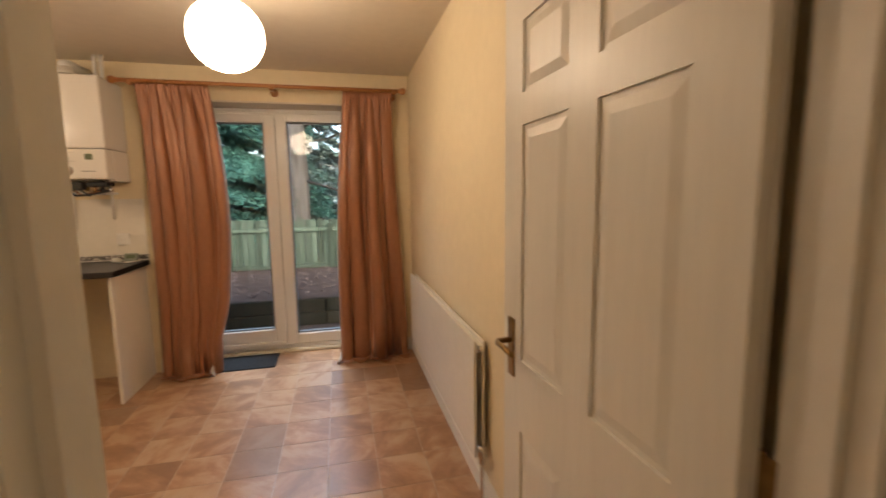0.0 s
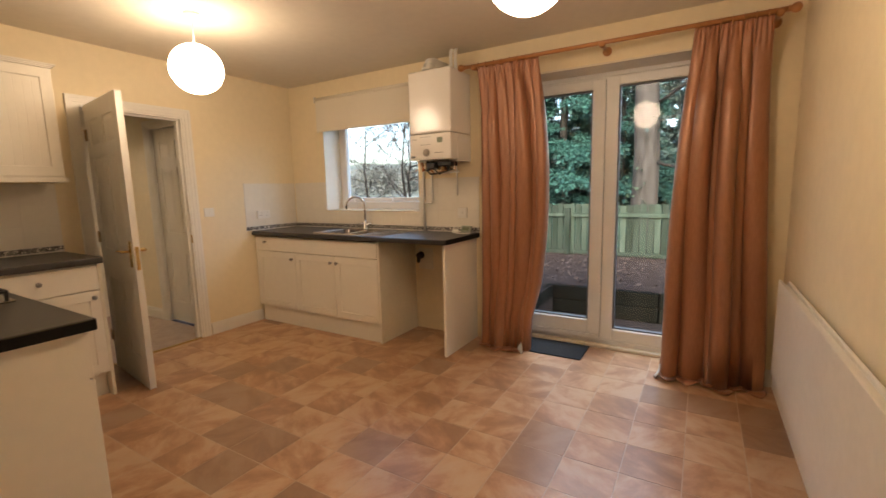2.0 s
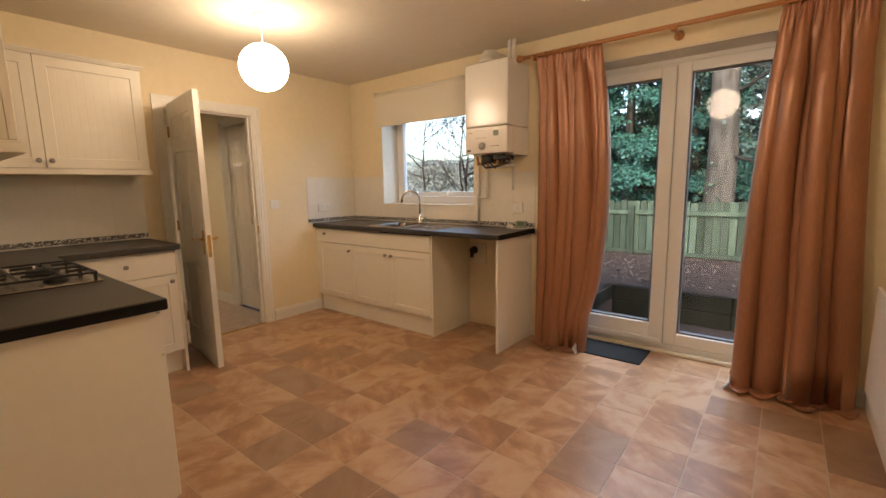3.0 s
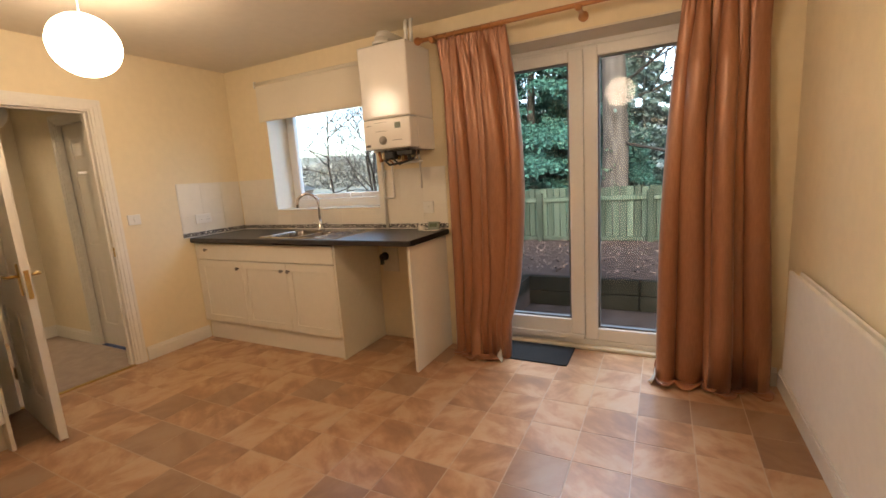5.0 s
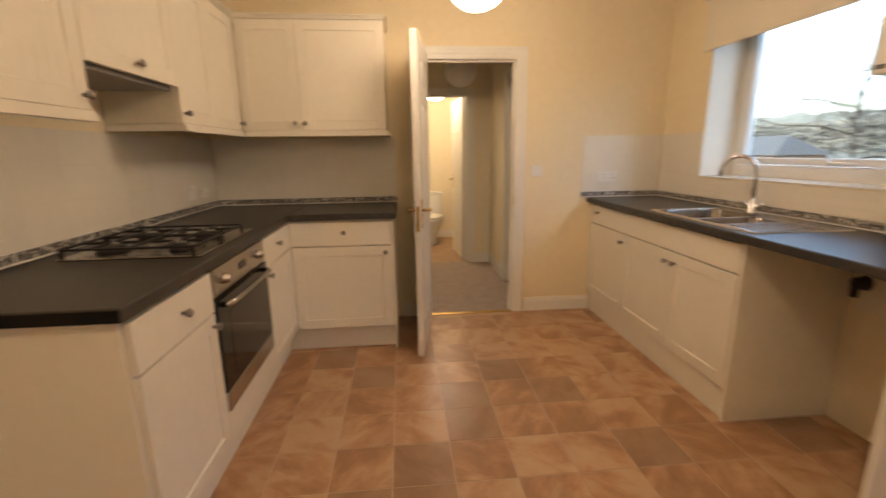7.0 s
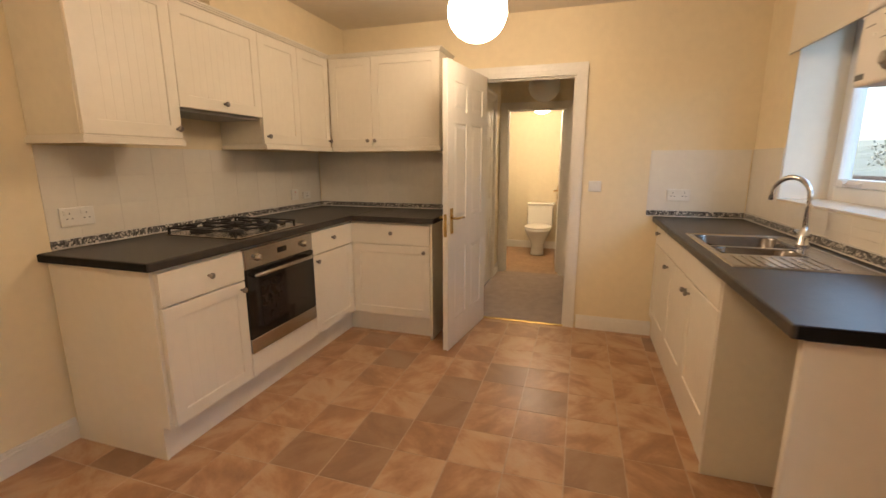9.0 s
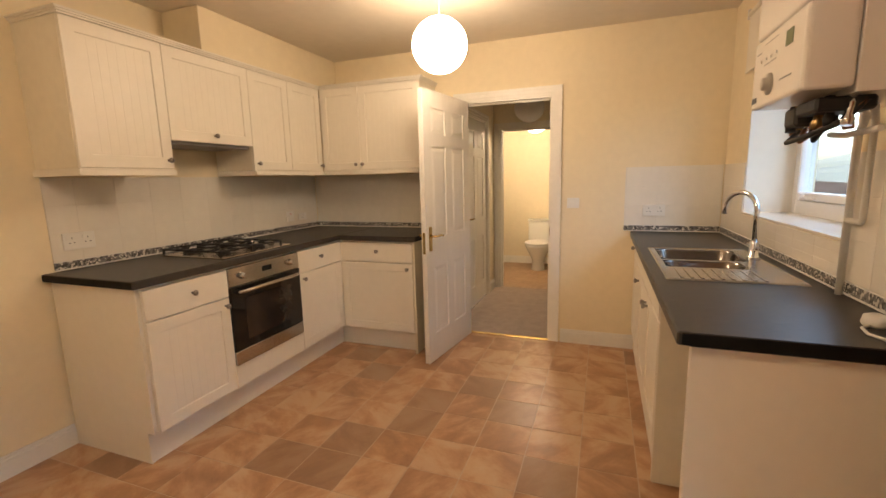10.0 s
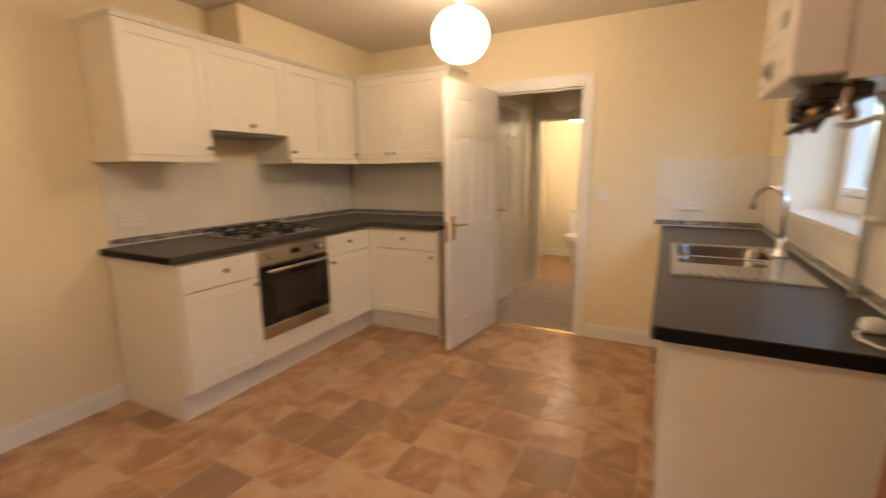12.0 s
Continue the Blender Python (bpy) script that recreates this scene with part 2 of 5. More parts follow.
def lathe(profile, seg=20, bm=None, m=None):
    """Turns (radius, height) pairs round z."""
    bm = bm or bmesh.new()
    m = m or Matrix()
    rings = []
    for r, h in profile:
        rings.append([bm.verts.new(m @ Vector((max(r, 1e-4) * math.cos(2 * math.pi * i / seg), max(r, 1e-4) * math.sin(2 * math.pi * i / seg), h))) for i in range(seg)])
    for a, b in zip(rings, rings[1:]):
        for i in range(seg):
            f = bm.faces.new((a[i], a[(i + 1) % seg], b[(i + 1) % seg], b[i]))
            f.smooth = True
    bm.faces.new(rings[0][::-1])
    bm.faces.new(rings[-1])
    return bm


def tube(points, r, seg=8, bm=None, r2=None):
    """A round bar along points; r2: radius at its end."""
    bm = bm or bmesh.new()
    pts = [Vector(p) for p in points]
    rings = []
    for i, p in enumerate(pts):
        d = (pts[min(i + 1, len(pts) - 1)] - pts[max(i - 1, 0)]).normalized()
        u = d.orthogonal().normalized() if i == 0 else (u - d * u.dot(d)).normalized()
        w = d.cross(u)
        rad = r if r2 is None else r + (r2 - r) * i / (len(pts) - 1)
        rings.append([bm.verts.new(p + rad * (math.cos(a) * u + math.sin(a) * w)) for a in (2 * math.pi * k / seg for k in range(seg))])
    for a, b in zip(rings, rings[1:]):
        for k in range(seg):
            f = bm.faces.new((a[k], a[(k + 1) % seg], b[(k + 1) % seg], b[k]))
            f.smooth = True
    bm.faces.new(rings[0][::-1])
    bm.faces.new(rings[-1])
    return bm


def arc(cx, cz, r, a0, a1, n, y=0.0):
    return [(cx + r * math.cos(radians(a0 + (a1 - a0) * i / n)), y, cz + r * math.sin(radians(a0 + (a1 - a0) * i / n))) for i in range(n + 1)]


def mesh_of(name, bm, mat):
    me = bpy.data.meshes.new(name)
    bmesh.ops.recalc_face_normals(bm, faces=bm.faces[:])
    bm.to_mesh(me)
    bm.free()
    me.materials.append(mat)
    return me


def part(name, bm, mat, parent, label="", m=None):
    ob = new(name, bm if isinstance(bm, bpy.types.Mesh) else mesh_of(name, bm, mat))
    ob.parent = parent
    if m is not None:
        ob.matrix_basis = m
    return tagged(ob, label)


def thing(name, m, label, category, group="", kind=""):
    ob = new(name)
    ob.empty_display_size = 0.05
    ob.matrix_basis = m
    return tagged(ob, label, category, group, kind)


def solid(name, bm, mat, label, category, kind="", group="", m=None):
    ob = new(name, mesh_of(name, bm, mat))
    if m is not None:
        ob.matrix_basis = m
    return tagged(ob, label, category, group, kind)


def slab(name, bm, mat, label, category):
    return solid(name, bm, mat, label, category, "structure")


def wall_boxes(a0, a1, z1, holes, put):
    """Boxes of a wall from a0 to a1 with holes (a, b, low, high); put turns (a, b, low, high) into a box."""
    out, at = [], a0
    for a, b, lo, hi in sorted(holes):
        out.append(put(at, a, 0, z1))
        if lo > 0:
            out.append(put(a, b, 0, lo))
        if hi < z1:
            out.append(put(a, b, hi, z1))
        at = b
    out.append(put(at, a1, 0, z1))
    return out


# ---- the kitchen's shell ----
W, E, S, N, H = 0.0, 4.25, 0.0, 3.32, 2.355
OUT = 3.65                    # outer face of the garden wall
DOOR_Z = 1.925
D1A, D1B = 1.455, 2.185      # opening in the west wall, along y
D2A, D2B = 3.428, 4.195      # opening in the south wall, along x
FDA, FDB, FDZ, FDH = 2.47, 3.83, 2.085, 2.112
WA, WB, WZ0, WZ1 = 0.464, 1.62, 1.075, 2.13

slab("wall_north", boxes(*wall_boxes(-0.1, E + 0.1, H, [(WA, WB, WZ0, WZ1), (FDA, FDB, 0, FDH)], lambda a, b, lo, hi: (a, b, N, OUT, lo, hi))), WALL, "pale yellow painted wall with window and garden door openings", "wall")
slab("wall_west", boxes(*wall_boxes(S - 0.1, N, H, [(D1A, D1B, 0, DOOR_Z)], lambda a, b, lo, hi: (-0.1, 0, a, b, lo, hi))), WALL, "pale yellow painted wall with a doorway to the lobby", "wall")
slab("wall_south", boxes(*wall_boxes(W, E + 0.1, H, [(D2A, D2B, 0, DOOR_Z)], lambda a, b, lo, hi: (a, b, -0.1, 0, lo, hi))), WALL, "pale yellow painted wall with an entrance doorway", "wall")
slab("wall_east", boxes((E, E + 0.1, S, N, 0, H)), WALL, "plain pale yellow painted wall behind the radiator", "wall")
slab("ceiling", boxes((-0.1, E + 0.1, -0.1, OUT, H, H + 0.1)), CEIL, "plain off-white painted ceiling", "ceiling")
slab("bulkhead", boxes((0.004, 1.395, 0.004, 0.30, 2.066, H - 0.002), bev=0.003), WALL, "yellow painted boxing above the wall cupboards", "boxing")
floor = slab("floor", boxes((-0.05, E, -0.05, OUT - 0.01, -0.06, -0.0012)), SEAM, "vinyl floor printed with mottled terracotta squares", "floor")


def skirting(name, runs, mat=GLOSS):
    """Skirting boards with a moulded top; runs of (x0, x1, y0, y1, face), face: the way it looks."""
    bm = bmesh.new()
    for x0, x1, y0, y1, face in runs:
        t = 0.016
        for lo, hi, k in ((0, 0.085, 1.0), (0.085, 0.098, 0.7), (0.098, 0.108, 0.4)):
            d = t * k
            if face == "n":
                box(bm, x0, x1, y0, y0 + d, lo, hi)
            elif face == "s":
                box(bm, x0, x1, y1 - d, y1, lo, hi)
            elif face == "e":
                box(bm, x0, x0 + d, y0, y1, lo, hi)
            else:
                box(bm, x1 - d, x1, y0, y1, lo, hi)
    return slab(name, bm, mat, "white gloss moulded skirting board", "skirting")


skirting("baseboard_1", [(0, 0, D1B + 0.075, 2.80, "e")])
skirting("baseboard_2", [(2.17, D2A - 0.075, 0, 0, "n")])
skirting("baseboard_3", [(E, E, 0.02, N - 0.004, "w")])
skirting("baseboard_4", [(0, 0, 1.31, D1A - 0.08, "e")])
skirting("baseboard_5", [(2.23, FDA - 0.01, N, N, "s"), (FDB + 0.01, E - 0.02, N, N, "s")])


def six_panel(w, h, t=0.036):
    """A moulded six-panel leaf, x 0..w, y 0..t, z 0..h, alike on both faces."""
    bm = bmesh.new()
    r = 0.007
    box(bm, 0.002, w - 0.002, r, t - r, 0.002, h - 0.002)
    sw, mw = 0.105 * w / 0.73, 0.10 * w / 0.73
    cols = ((sw, (w - mw) / 2), ((w + mw) / 2, w - sw))
    rows = ((0.20, 0.70), (0.905, 1.535), (1.615, 1.79))
    k = h / 1.905
    rows = [(a * k, b * k) for a, b in rows]
    for y0, y1, s in ((0, r, -1), (t - r, t, 1)):
        box(bm, 0, cols[0][0], y0, y1, 0, h)
        box(bm, cols[1][1], w, y0, y1, 0, h)
        box(bm, cols[0][1], cols[1][0], y0, y1, rows[0][0], rows[2][1])
        zs = [0] + [v for ab in rows for v in ab] + [h]
        for a, b in zip(zs[::2], zs[1::2]):
            if a == 0 or b == h:
                box(bm, cols[0][0], cols[1][1], y0, y1, a, b)
            else:
                for c in cols:
                    box(bm, c[0], c[1], y0, y1, a, b)
        base, tip = (r, 0.0015) if s < 0 else (t - r, t - 0.0015)
        for c0, c1 in cols:
            for a, b in rows:
                lo = [bm.verts.new(p) for p in ((c0 + 0.012, base, a + 0.012), (c1 - 0.012, base, a + 0.012), (c1 - 0.012, base, b - 0.012), (c0 + 0.012, base, b - 0.012))]
                d = 0.036
                hi = [bm.verts.new(p) for p in ((c0 + d, tip, a + d), (c1 - d, tip, a + d), (c1 - d, tip, b - d), (c0 + d, tip, b - d))]
                bm.faces.new(hi)
                for i in range(4):
                    bm.faces.new((lo[i], lo[(i + 1) % 4], hi[(i + 1) % 4], hi[i]))
    return bm


def lever(side, away):
    """A lever handle on a back plate at the origin; side: -1 or 1, the face it sits on; away: the way the lever points."""
    bm = boxes((-0.019, 0.019, min(0, side * 0.006), max(0, side * 0.006), -0.085, 0.085), bev=0.002)
    tube([(0, 0, 0.02), (0, side * 0.045, 0.02), (away * 0.018, side * 0.052, 0.02), (away * 0.06, side * 0.052, 0.022), (away * 0.105, side * 0.05, 0.016)], 0.0085, 10, bm, 0.007)
    return bm


def door(name, m, w, h, label, mat, plate, far_hinge=False, lever_z=0.90):
    """A leaf hung at its local origin, reaching along x."""
    d = thing(name, m, label, "door", kind="structure")
    leaf = part("leaf", six_panel(w, h), mat, d)
    for s, y in ((-1, 0.0), (1, 0.036)):
        part("door_handle", lever(s, -1), plate, leaf, "brass lever handle on a plate", pose(w - 0.055, y, lever_z))
    part("latch", boxes((w - 0.0005, w + 0.002, 0.008, 0.028, 0.80, 0.95), bev=0.0005), plate, leaf, "brass latch plate")
    for z in (0.24, 0.98, 1.70):
        hb = boxes((0.0, 0.030, -0.0022, -0.0002, z - 0.038, z + 0.038), (-0.032, -0.002, -0.0022, -0.0002, z - 0.038, z + 0.038))
        tube([(-0.001, -0.005, z - 0.04), (-0.001, -0.005, z + 0.04)], 0.005, 8, hb)
        part("hinge", hb, BRASS_OLD, d, "tarnished brass hinge", pose(w if far_hinge else 0, 0, 0))
    return d


def doorway_x(name, x0, x1, a, b, z):
    """Lining and mouldings of a doorway in a wall between x0 and x1, open from a to b along y."""
    f = thing(name, pose((x0 + x1) / 2, (a + b) / 2, 0), "white gloss door lining with moulded architraves", "door frame", kind="structure")
    inv = f.matrix_basis.inverted()

    def put(n, *bs, bev=0.0):
        bm = boxes(*bs, bev=bev)
        bm.transform(inv)
        part(n, bm, GLOSS, f)
    t = 0.02
    put("lining", (x0 - 0.002, x1 + 0.002, a, a + t, 0, z), (x0 - 0.002, x1 + 0.002, b - t, b, 0, z), (x0 - 0.002, x1 + 0.002, a + t, b - t, z - t, z))
    c = (x0 + x1) / 2
    put("stop", (c - 0.02, c + 0.015, a + t, a + t + 0.012, 0, z - t), (c - 0.02, c + 0.015, b - t - 0.012, b - t, 0, z - t), (c - 0.02, c + 0.015, a + t + 0.012, b - t - 0.012, z - t - 0.012, z - t))
    for xa, s in ((x1, 1), (x0, -1)):
        bs = []
        for i0, i1, d in ((0.0, 0.020, 0.010), (0.020, 0.048, 0.016), (0.048, 0.068, 0.020)):
            lo, hi = sorted((xa, xa + s * d))
            bs += [(lo, hi, a + 0.008 - i1, a + 0.008 - i0, 0, z - 0.008 + i1), (lo, hi, b - 0.008 + i0, b - 0.008 + i1, 0, z - 0.008 + i1), (lo, hi, a + 0.008 - i0, b - 0.008 + i0, z - 0.008 + i0, z - 0.008 + i1)]
        put("architrave", *bs)
    return f


doorway_x("door_frame_1", -0.1, 0.0, D1A, D1B, DOOR_Z)
fr2 = doorway_x("door_frame_2", -0.1, 0.0, -(D2B - D2A) / 2, (D2B - D2A) / 2, DOOR_Z)
fr2.matrix_basis = Matrix.Translation(((D2A + D2B) / 2, -0.05, 0)) @ pose(0, 0, 0, 0, 0, 90)

# open leaf to the lobby, hinged on the west doorway
ang = math.degrees(math.atan2(1.388 - 1.488, 0.745 - 0.03))
door("door_1", pose(0.028, 1.488, 0.008, 0, 0, ang), 0.715, 1.905, "white six-panel door with brass lever standing wide open", GRAIN, BRASS)
# entrance leaf, open towards the east wall
door("door_2", pose(4.174, 0.022, 0.008, 0, 0, 91.9), 0.750, 1.905, "white six-panel entrance door with aged brass lever, open", GRAIN, BRASS_OLD, lever_z=0.928)
part("strike_plate", boxes((-0.012, 0.012, D1B - 0.0215, D1B - 0.0203, 0.86, 0.93)), BRASS, bpy.data.objects["wall_west"], "brass strike plate")
slab("threshold_strip_1", boxes((-0.02, 0.018, D1A + 0.021, D1B - 0.021, 0.0, 0.007), bev=0.003), BRASS, "brass threshold strip", "threshold")
slab("threshold_strip_2", boxes((D2A + 0.021, D2B - 0.021, -0.06, -0.02, 0.0, 0.007), bev=0.003), BRASS, "brass threshold strip", "threshold")

# ---- entrance hall behind the south doorway ----
slab("hall_floor", boxes((2.6, 4.6, -2.2, -0.052, -0.06, 0.0)), CARPET, "grey carpet of the entrance hall", "carpet")
slab("hall_wall_west", boxes((2.5, 2.6, -2.2, -0.1, 0, H)), WALL, "pale yellow hall wall", "wall")
slab("hall_wall_east", boxes((4.6, 4.7, -2.2, -0.1, 0, H)), WALL, "pale yellow hall wall", "wall")
slab("hall_wall_south", boxes((2.5, 4.7, -2.3, -2.2, 0, H)), WALL, "pale yellow hall wall", "wall")
slab("hall_ceiling", boxes((2.5, 4.7, -2.3, -0.1, H, H + 0.1)), CEIL, "hall ceiling", "ceiling")

# ---- lobby and toilet behind the west doorway ----
LX, LN, LS = -1.62, 2.32, 1.33
PALE = surface("lobby_paint", (0.82, 0.735, 0.56), 0.75, var=0.03, scale=1.2, fine=18, bump=0.12, bscale=120)
slab("lobby_floor", boxes((LX - 0.02, -0.02, LS, LN, -0.06, 0.0)), CARPET, "grey-brown carpet of the lobby", "carpet")
slab("lobby_wall_south", boxes(*wall_boxes(LX - 0.1, -0.1, H, [(-1.27, -0.45, 0, DOOR_Z)], lambda a, b, lo, hi: (a, b, LS - 0.1, LS, lo, hi))), PALE, "pale cream lobby wall", "wall")
slab("lobby_wall_north", boxes(*wall_boxes(LX - 0.1, -0.1, H, [(-0.86, -0.17, 0, DOOR_Z)], lambda a, b, lo, hi: (a, b, LN, LN + 0.1, lo, hi))), PALE, "pale cream lobby wall", "wall")
slab("lobby_wall_west", boxes(*wall_boxes(1.1, LN, H, [(1.40, 2.07, 0, 1.875)], lambda a, b, lo, hi: (LX - 0.1, LX, a, b, lo, hi))), PALE, "pale cream lobby wall with the toilet doorway", "wall")
slab("lobby_ceiling", boxes((-3.4, -0.1, 1.0, LN + 0.1, H, H + 0.1)), CEIL, "lobby and toilet ceiling", "ceiling")
doorway_x("door_frame_3", LX - 0.1, LX, 1.40, 2.07, 1.875)
f4 = doorway_x("door_frame_4", -0.1, 0.0, -0.41, 0.41, DOOR_Z)
f4.matrix_basis = Matrix.Translation((-0.86, LS - 0.05, 0)) @ pose(0, 0, 0, 0, 0, 90)
f5 = doorway_x("door_frame_5", -0.1, 0.0, -0.345, 0.345, DOOR_Z)
f5.matrix_basis = Matrix.Translation((-0.515, LN + 0.05, 0)) @ pose(0, 0, 0, 0, 0, 90)
door("door_3", pose(-1.248, LS - 0.040, 0.008), 0.776, 1.895, "closed white six-panel cupboard door with brass hinges", GRAIN, BRASS)
door("door_4", pose(-0.838, LN + 0.030, 0.008), 0.646, 1.895, "closed white six-panel door in the lobby", GRAIN, BRASS, True)
door("door_5", pose(LX - 0.105, 2.045, 0.008, 0, 0, 184), 0.62, 1.85, "white toilet door opened into the toilet", GRAIN, BRASS)
skirting("baseboard_6", [(LX, LX, 2.14, LN, "e"), (LX, -0.93, LN, LN, "s"), (LX, -1.34, LS, LS, "n"), (-0.38, -0.125, LS, LS, "n")])
slab("toilet_floor", boxes((-3.2, LX - 0.02, 1.1, 2.32, -0.06, -0.001)), surface("toilet_vinyl", (0.46, 0.29, 0.165), 0.4, var=0.15, scale=6, fine=20, bump=0.05, c2=(0.33, 0.20, 0.11)), "mottled brown vinyl toilet floor", "floor")
slab("toilet_wall_west", boxes((-3.3, -3.2, 1.1, 2.42, 0, H)), PALE, "pale cream toilet wall", "wall")
slab("toilet_wall_south", boxes((-3.3, LX - 0.1, 1.0, 1.1, 0, H)), PALE, "pale cream toilet wall", "wall")
slab("toilet_wall_north", boxes((-3.3, LX - 0.1, 2.32, 2.42, 0, H)), PALE, "pale cream toilet wall", "wall")
skirting("baseboard_7", [(-3.2, -3.2, 1.1, 2.32, "e"), (-3.19, LX - 0.12, 1.1, 1.1, "n")])

# ---- garden doors and window ----
FY = 3.555               # inner face of the frames


def sheet(x0, x1, y, z0, z1):
    """A sheet of glass whose face looks into the room."""
    me = bpy.data.meshes.new("pane")
    me.from_pydata([(x0, y, z0), (x1, y, z0), (x1, y, z1), (x0, y, z1)], [], [(0, 1, 2, 3)])
    me.materials.append(PANE)
    return me


def garden_doors():
    d = thing("garden_door", pose((FDA + FDB) / 2, FY, 0), "white plastic double-glazed garden doors, closed", "garden door", kind="structure")
    a, b, c = -0.68, 0.68, 0.0
    part("outer_frame", boxes((a, a + 0.055, 0, 0.07, 0, FDZ - 0.012), (b - 0.055, b, 0, 0.07, 0, FDZ - 0.012), (a + 0.055, b - 0.055, 0, 0.07, FDZ - 0.06, FDZ - 0.012), (a + 0.055, b - 0.055, 0, 0.07, 0, 0.06), bev=0.006), UPVC, d)
    for nm, x0, x1, y0, zb, zt, sw in (("opening_leaf", a + 0.04, c + 0.002, -0.022, 0.065, 2.055, 0.092), ("fixed_leaf", c + 0.004, b - 0.04, -0.004, 0.062, 2.068, 0.088)):
        br = 0.15 if nm == "opening_leaf" else 0.095
        bm = boxes((x0, x0 + sw, y0, y0 + 0.07, zb, zt), (x1 - sw, x1, y0, y0 + 0.07, zb, zt), (x0 + sw, x1 - sw, y0, y0 + 0.07, zb, zb + br), (x0 + sw, x1 - sw, y0, y0 + 0.07, zt - sw + 0.02, zt), bev=0.007)
        leaf = part(nm, bm, UPVC, d)
        bead = 0.012
        gx0, gx1, gz0, gz1 = x0 + sw, x1 - sw, zb + br, zt - sw + 0.02
        gy = y0 + 0.028
        part("glazing_bead", boxes((gx0, gx0 + bead, y0 + 0.012, y0 + 0.05, gz0, gz1), (gx1 - bead, gx1, y0 + 0.012, y0 + 0.05, gz0, gz1), (gx0 + bead, gx1 - bead, y0 + 0.012, y0 + 0.05, gz0, gz0 + bead), (gx0 + bead, gx1 - bead, y0 + 0.012, y0 + 0.05, gz1 - bead, gz1), bev=0.002), INK, leaf, "dark rubber glazing gasket")
        p = part("pane", sheet(gx0 + 0.003, gx1 - 0.003, gy, gz0 + 0.003, gz1 - 0.003), PANE, leaf)
        p.visible_shadow = False
    part("head_strip", boxes((a, b, 0.004, 0.06, FDZ - 0.0115, FDH - 0.001), bev=0.003), UPVC, d)
    part("weather_bar", boxes((a + 0.045, c, -0.046, -0.0225, 0.068, 0.108), bev=0.008, seg=2), UPVC, d)
    part("sill", boxes((a, b, -0.05, 0.0, 0.0, 0.028), bev=0.006), CARC, d, "worn pale threshold")
    return d


garden_doors()
slab("door_reveal", boxes((FDA, FDA + 0.012, N + 0.002, FY, 0, FDH - 0.012), (FDB - 0.012, FDB, N + 0.002, FY, 0, FDH - 0.012), (FDA, FDB, N + 0.002, FY, FDH - 0.012, FDH)), CEIL, "grey-white plaster reveal of the garden doors", "reveal")


def kitchen_window():
    w = thing("window_1", pose(WA, 3.55, WZ0), "white plastic casement window above the sink", "window", kind="structure")
    X, Z = WB - WA, WZ1 - WZ0
    f = 0.06
    part("window_frame", boxes((0, f, 0, 0.07, 0, Z), (X - f, X, 0, 0.07, 0, Z), (f, X - f, 0, 0.07, 0, 0.085), (f, X - f, 0, 0.07, Z - f, Z), bev=0.005), UPVC, w)
    for x0, x1 in ((f, X - f),):
        c = part("casement", boxes((x0 + 0.002, x0 + 0.042, -0.012, 0.04, 0.088, Z - f - 0.003), (x1 - 0.042, x1 - 0.002, -0.012, 0.04, 0.088, Z - f - 0.003), (x0 + 0.042, x1 - 0.042, -0.012, 0.04, 0.088, 0.128), (x0 + 0.042, x1 - 0.042, -0.012, 0.04, Z - f - 0.043, Z - f - 0.003), bev=0.005), UPVC, w)
        p = part("pane", sheet(x0 + 0.04, x1 - 0.04, 0.014, 0.126, Z - f - 0.04), PANE, c)
        p.visible_shadow = False
        for sx in (0.12, 0.62):
            part("stay", boxes((x0 + sx, x0 + sx + 0.15, -0.026, -0.0125, 0.098, 0.110), (x0 + sx - 0.015, x0 + sx + 0.02, -0.034, -0.0125, 0.088, 0.122), bev=0.002), UPVC, c, "white casement stay")
    part("window_sill", boxes((0.001, X - 0.001, -0.236, -0.001, 0.0, 0.012), bev=0.002), TILE, w, "white tiled sill")
    part("reveal_lining", boxes((0.0, 0.006, -0.228, -0.001, 0.012, Z), (X - 0.006, X, -0.228, -0.001, 0.012, Z)), TILE, w)
    return w


kitchen_window()
bl = thing("roller_blind", pose(0.415, N - 0.03, 1.868), "cream fabric roller blind, half drawn down", "blind")
part("cloth", boxes((0, 1.20, 0.0, 0.003, 0, 0.32)), BLIND, bl)
part("roller", tube([(0, 0.008, 0.318), (1.20, 0.008, 0.318)], 0.018, 12), BLIND, bl)
part("bottom_bar", boxes((0.0, 1.20, -0.004, 0.008, 0.0, 0.02), bev=0.002), BLIND, bl)
part("bracket", boxes((-0.012, 0.0, -0.01, 0.03, 0.29, 0.345), bev=0.002), PLASTIC, bl)
part("bracket", boxes((1.20, 1.212, -0.01, 0.03, 0.29, 0.345), bev=0.002), PLASTIC, bl)

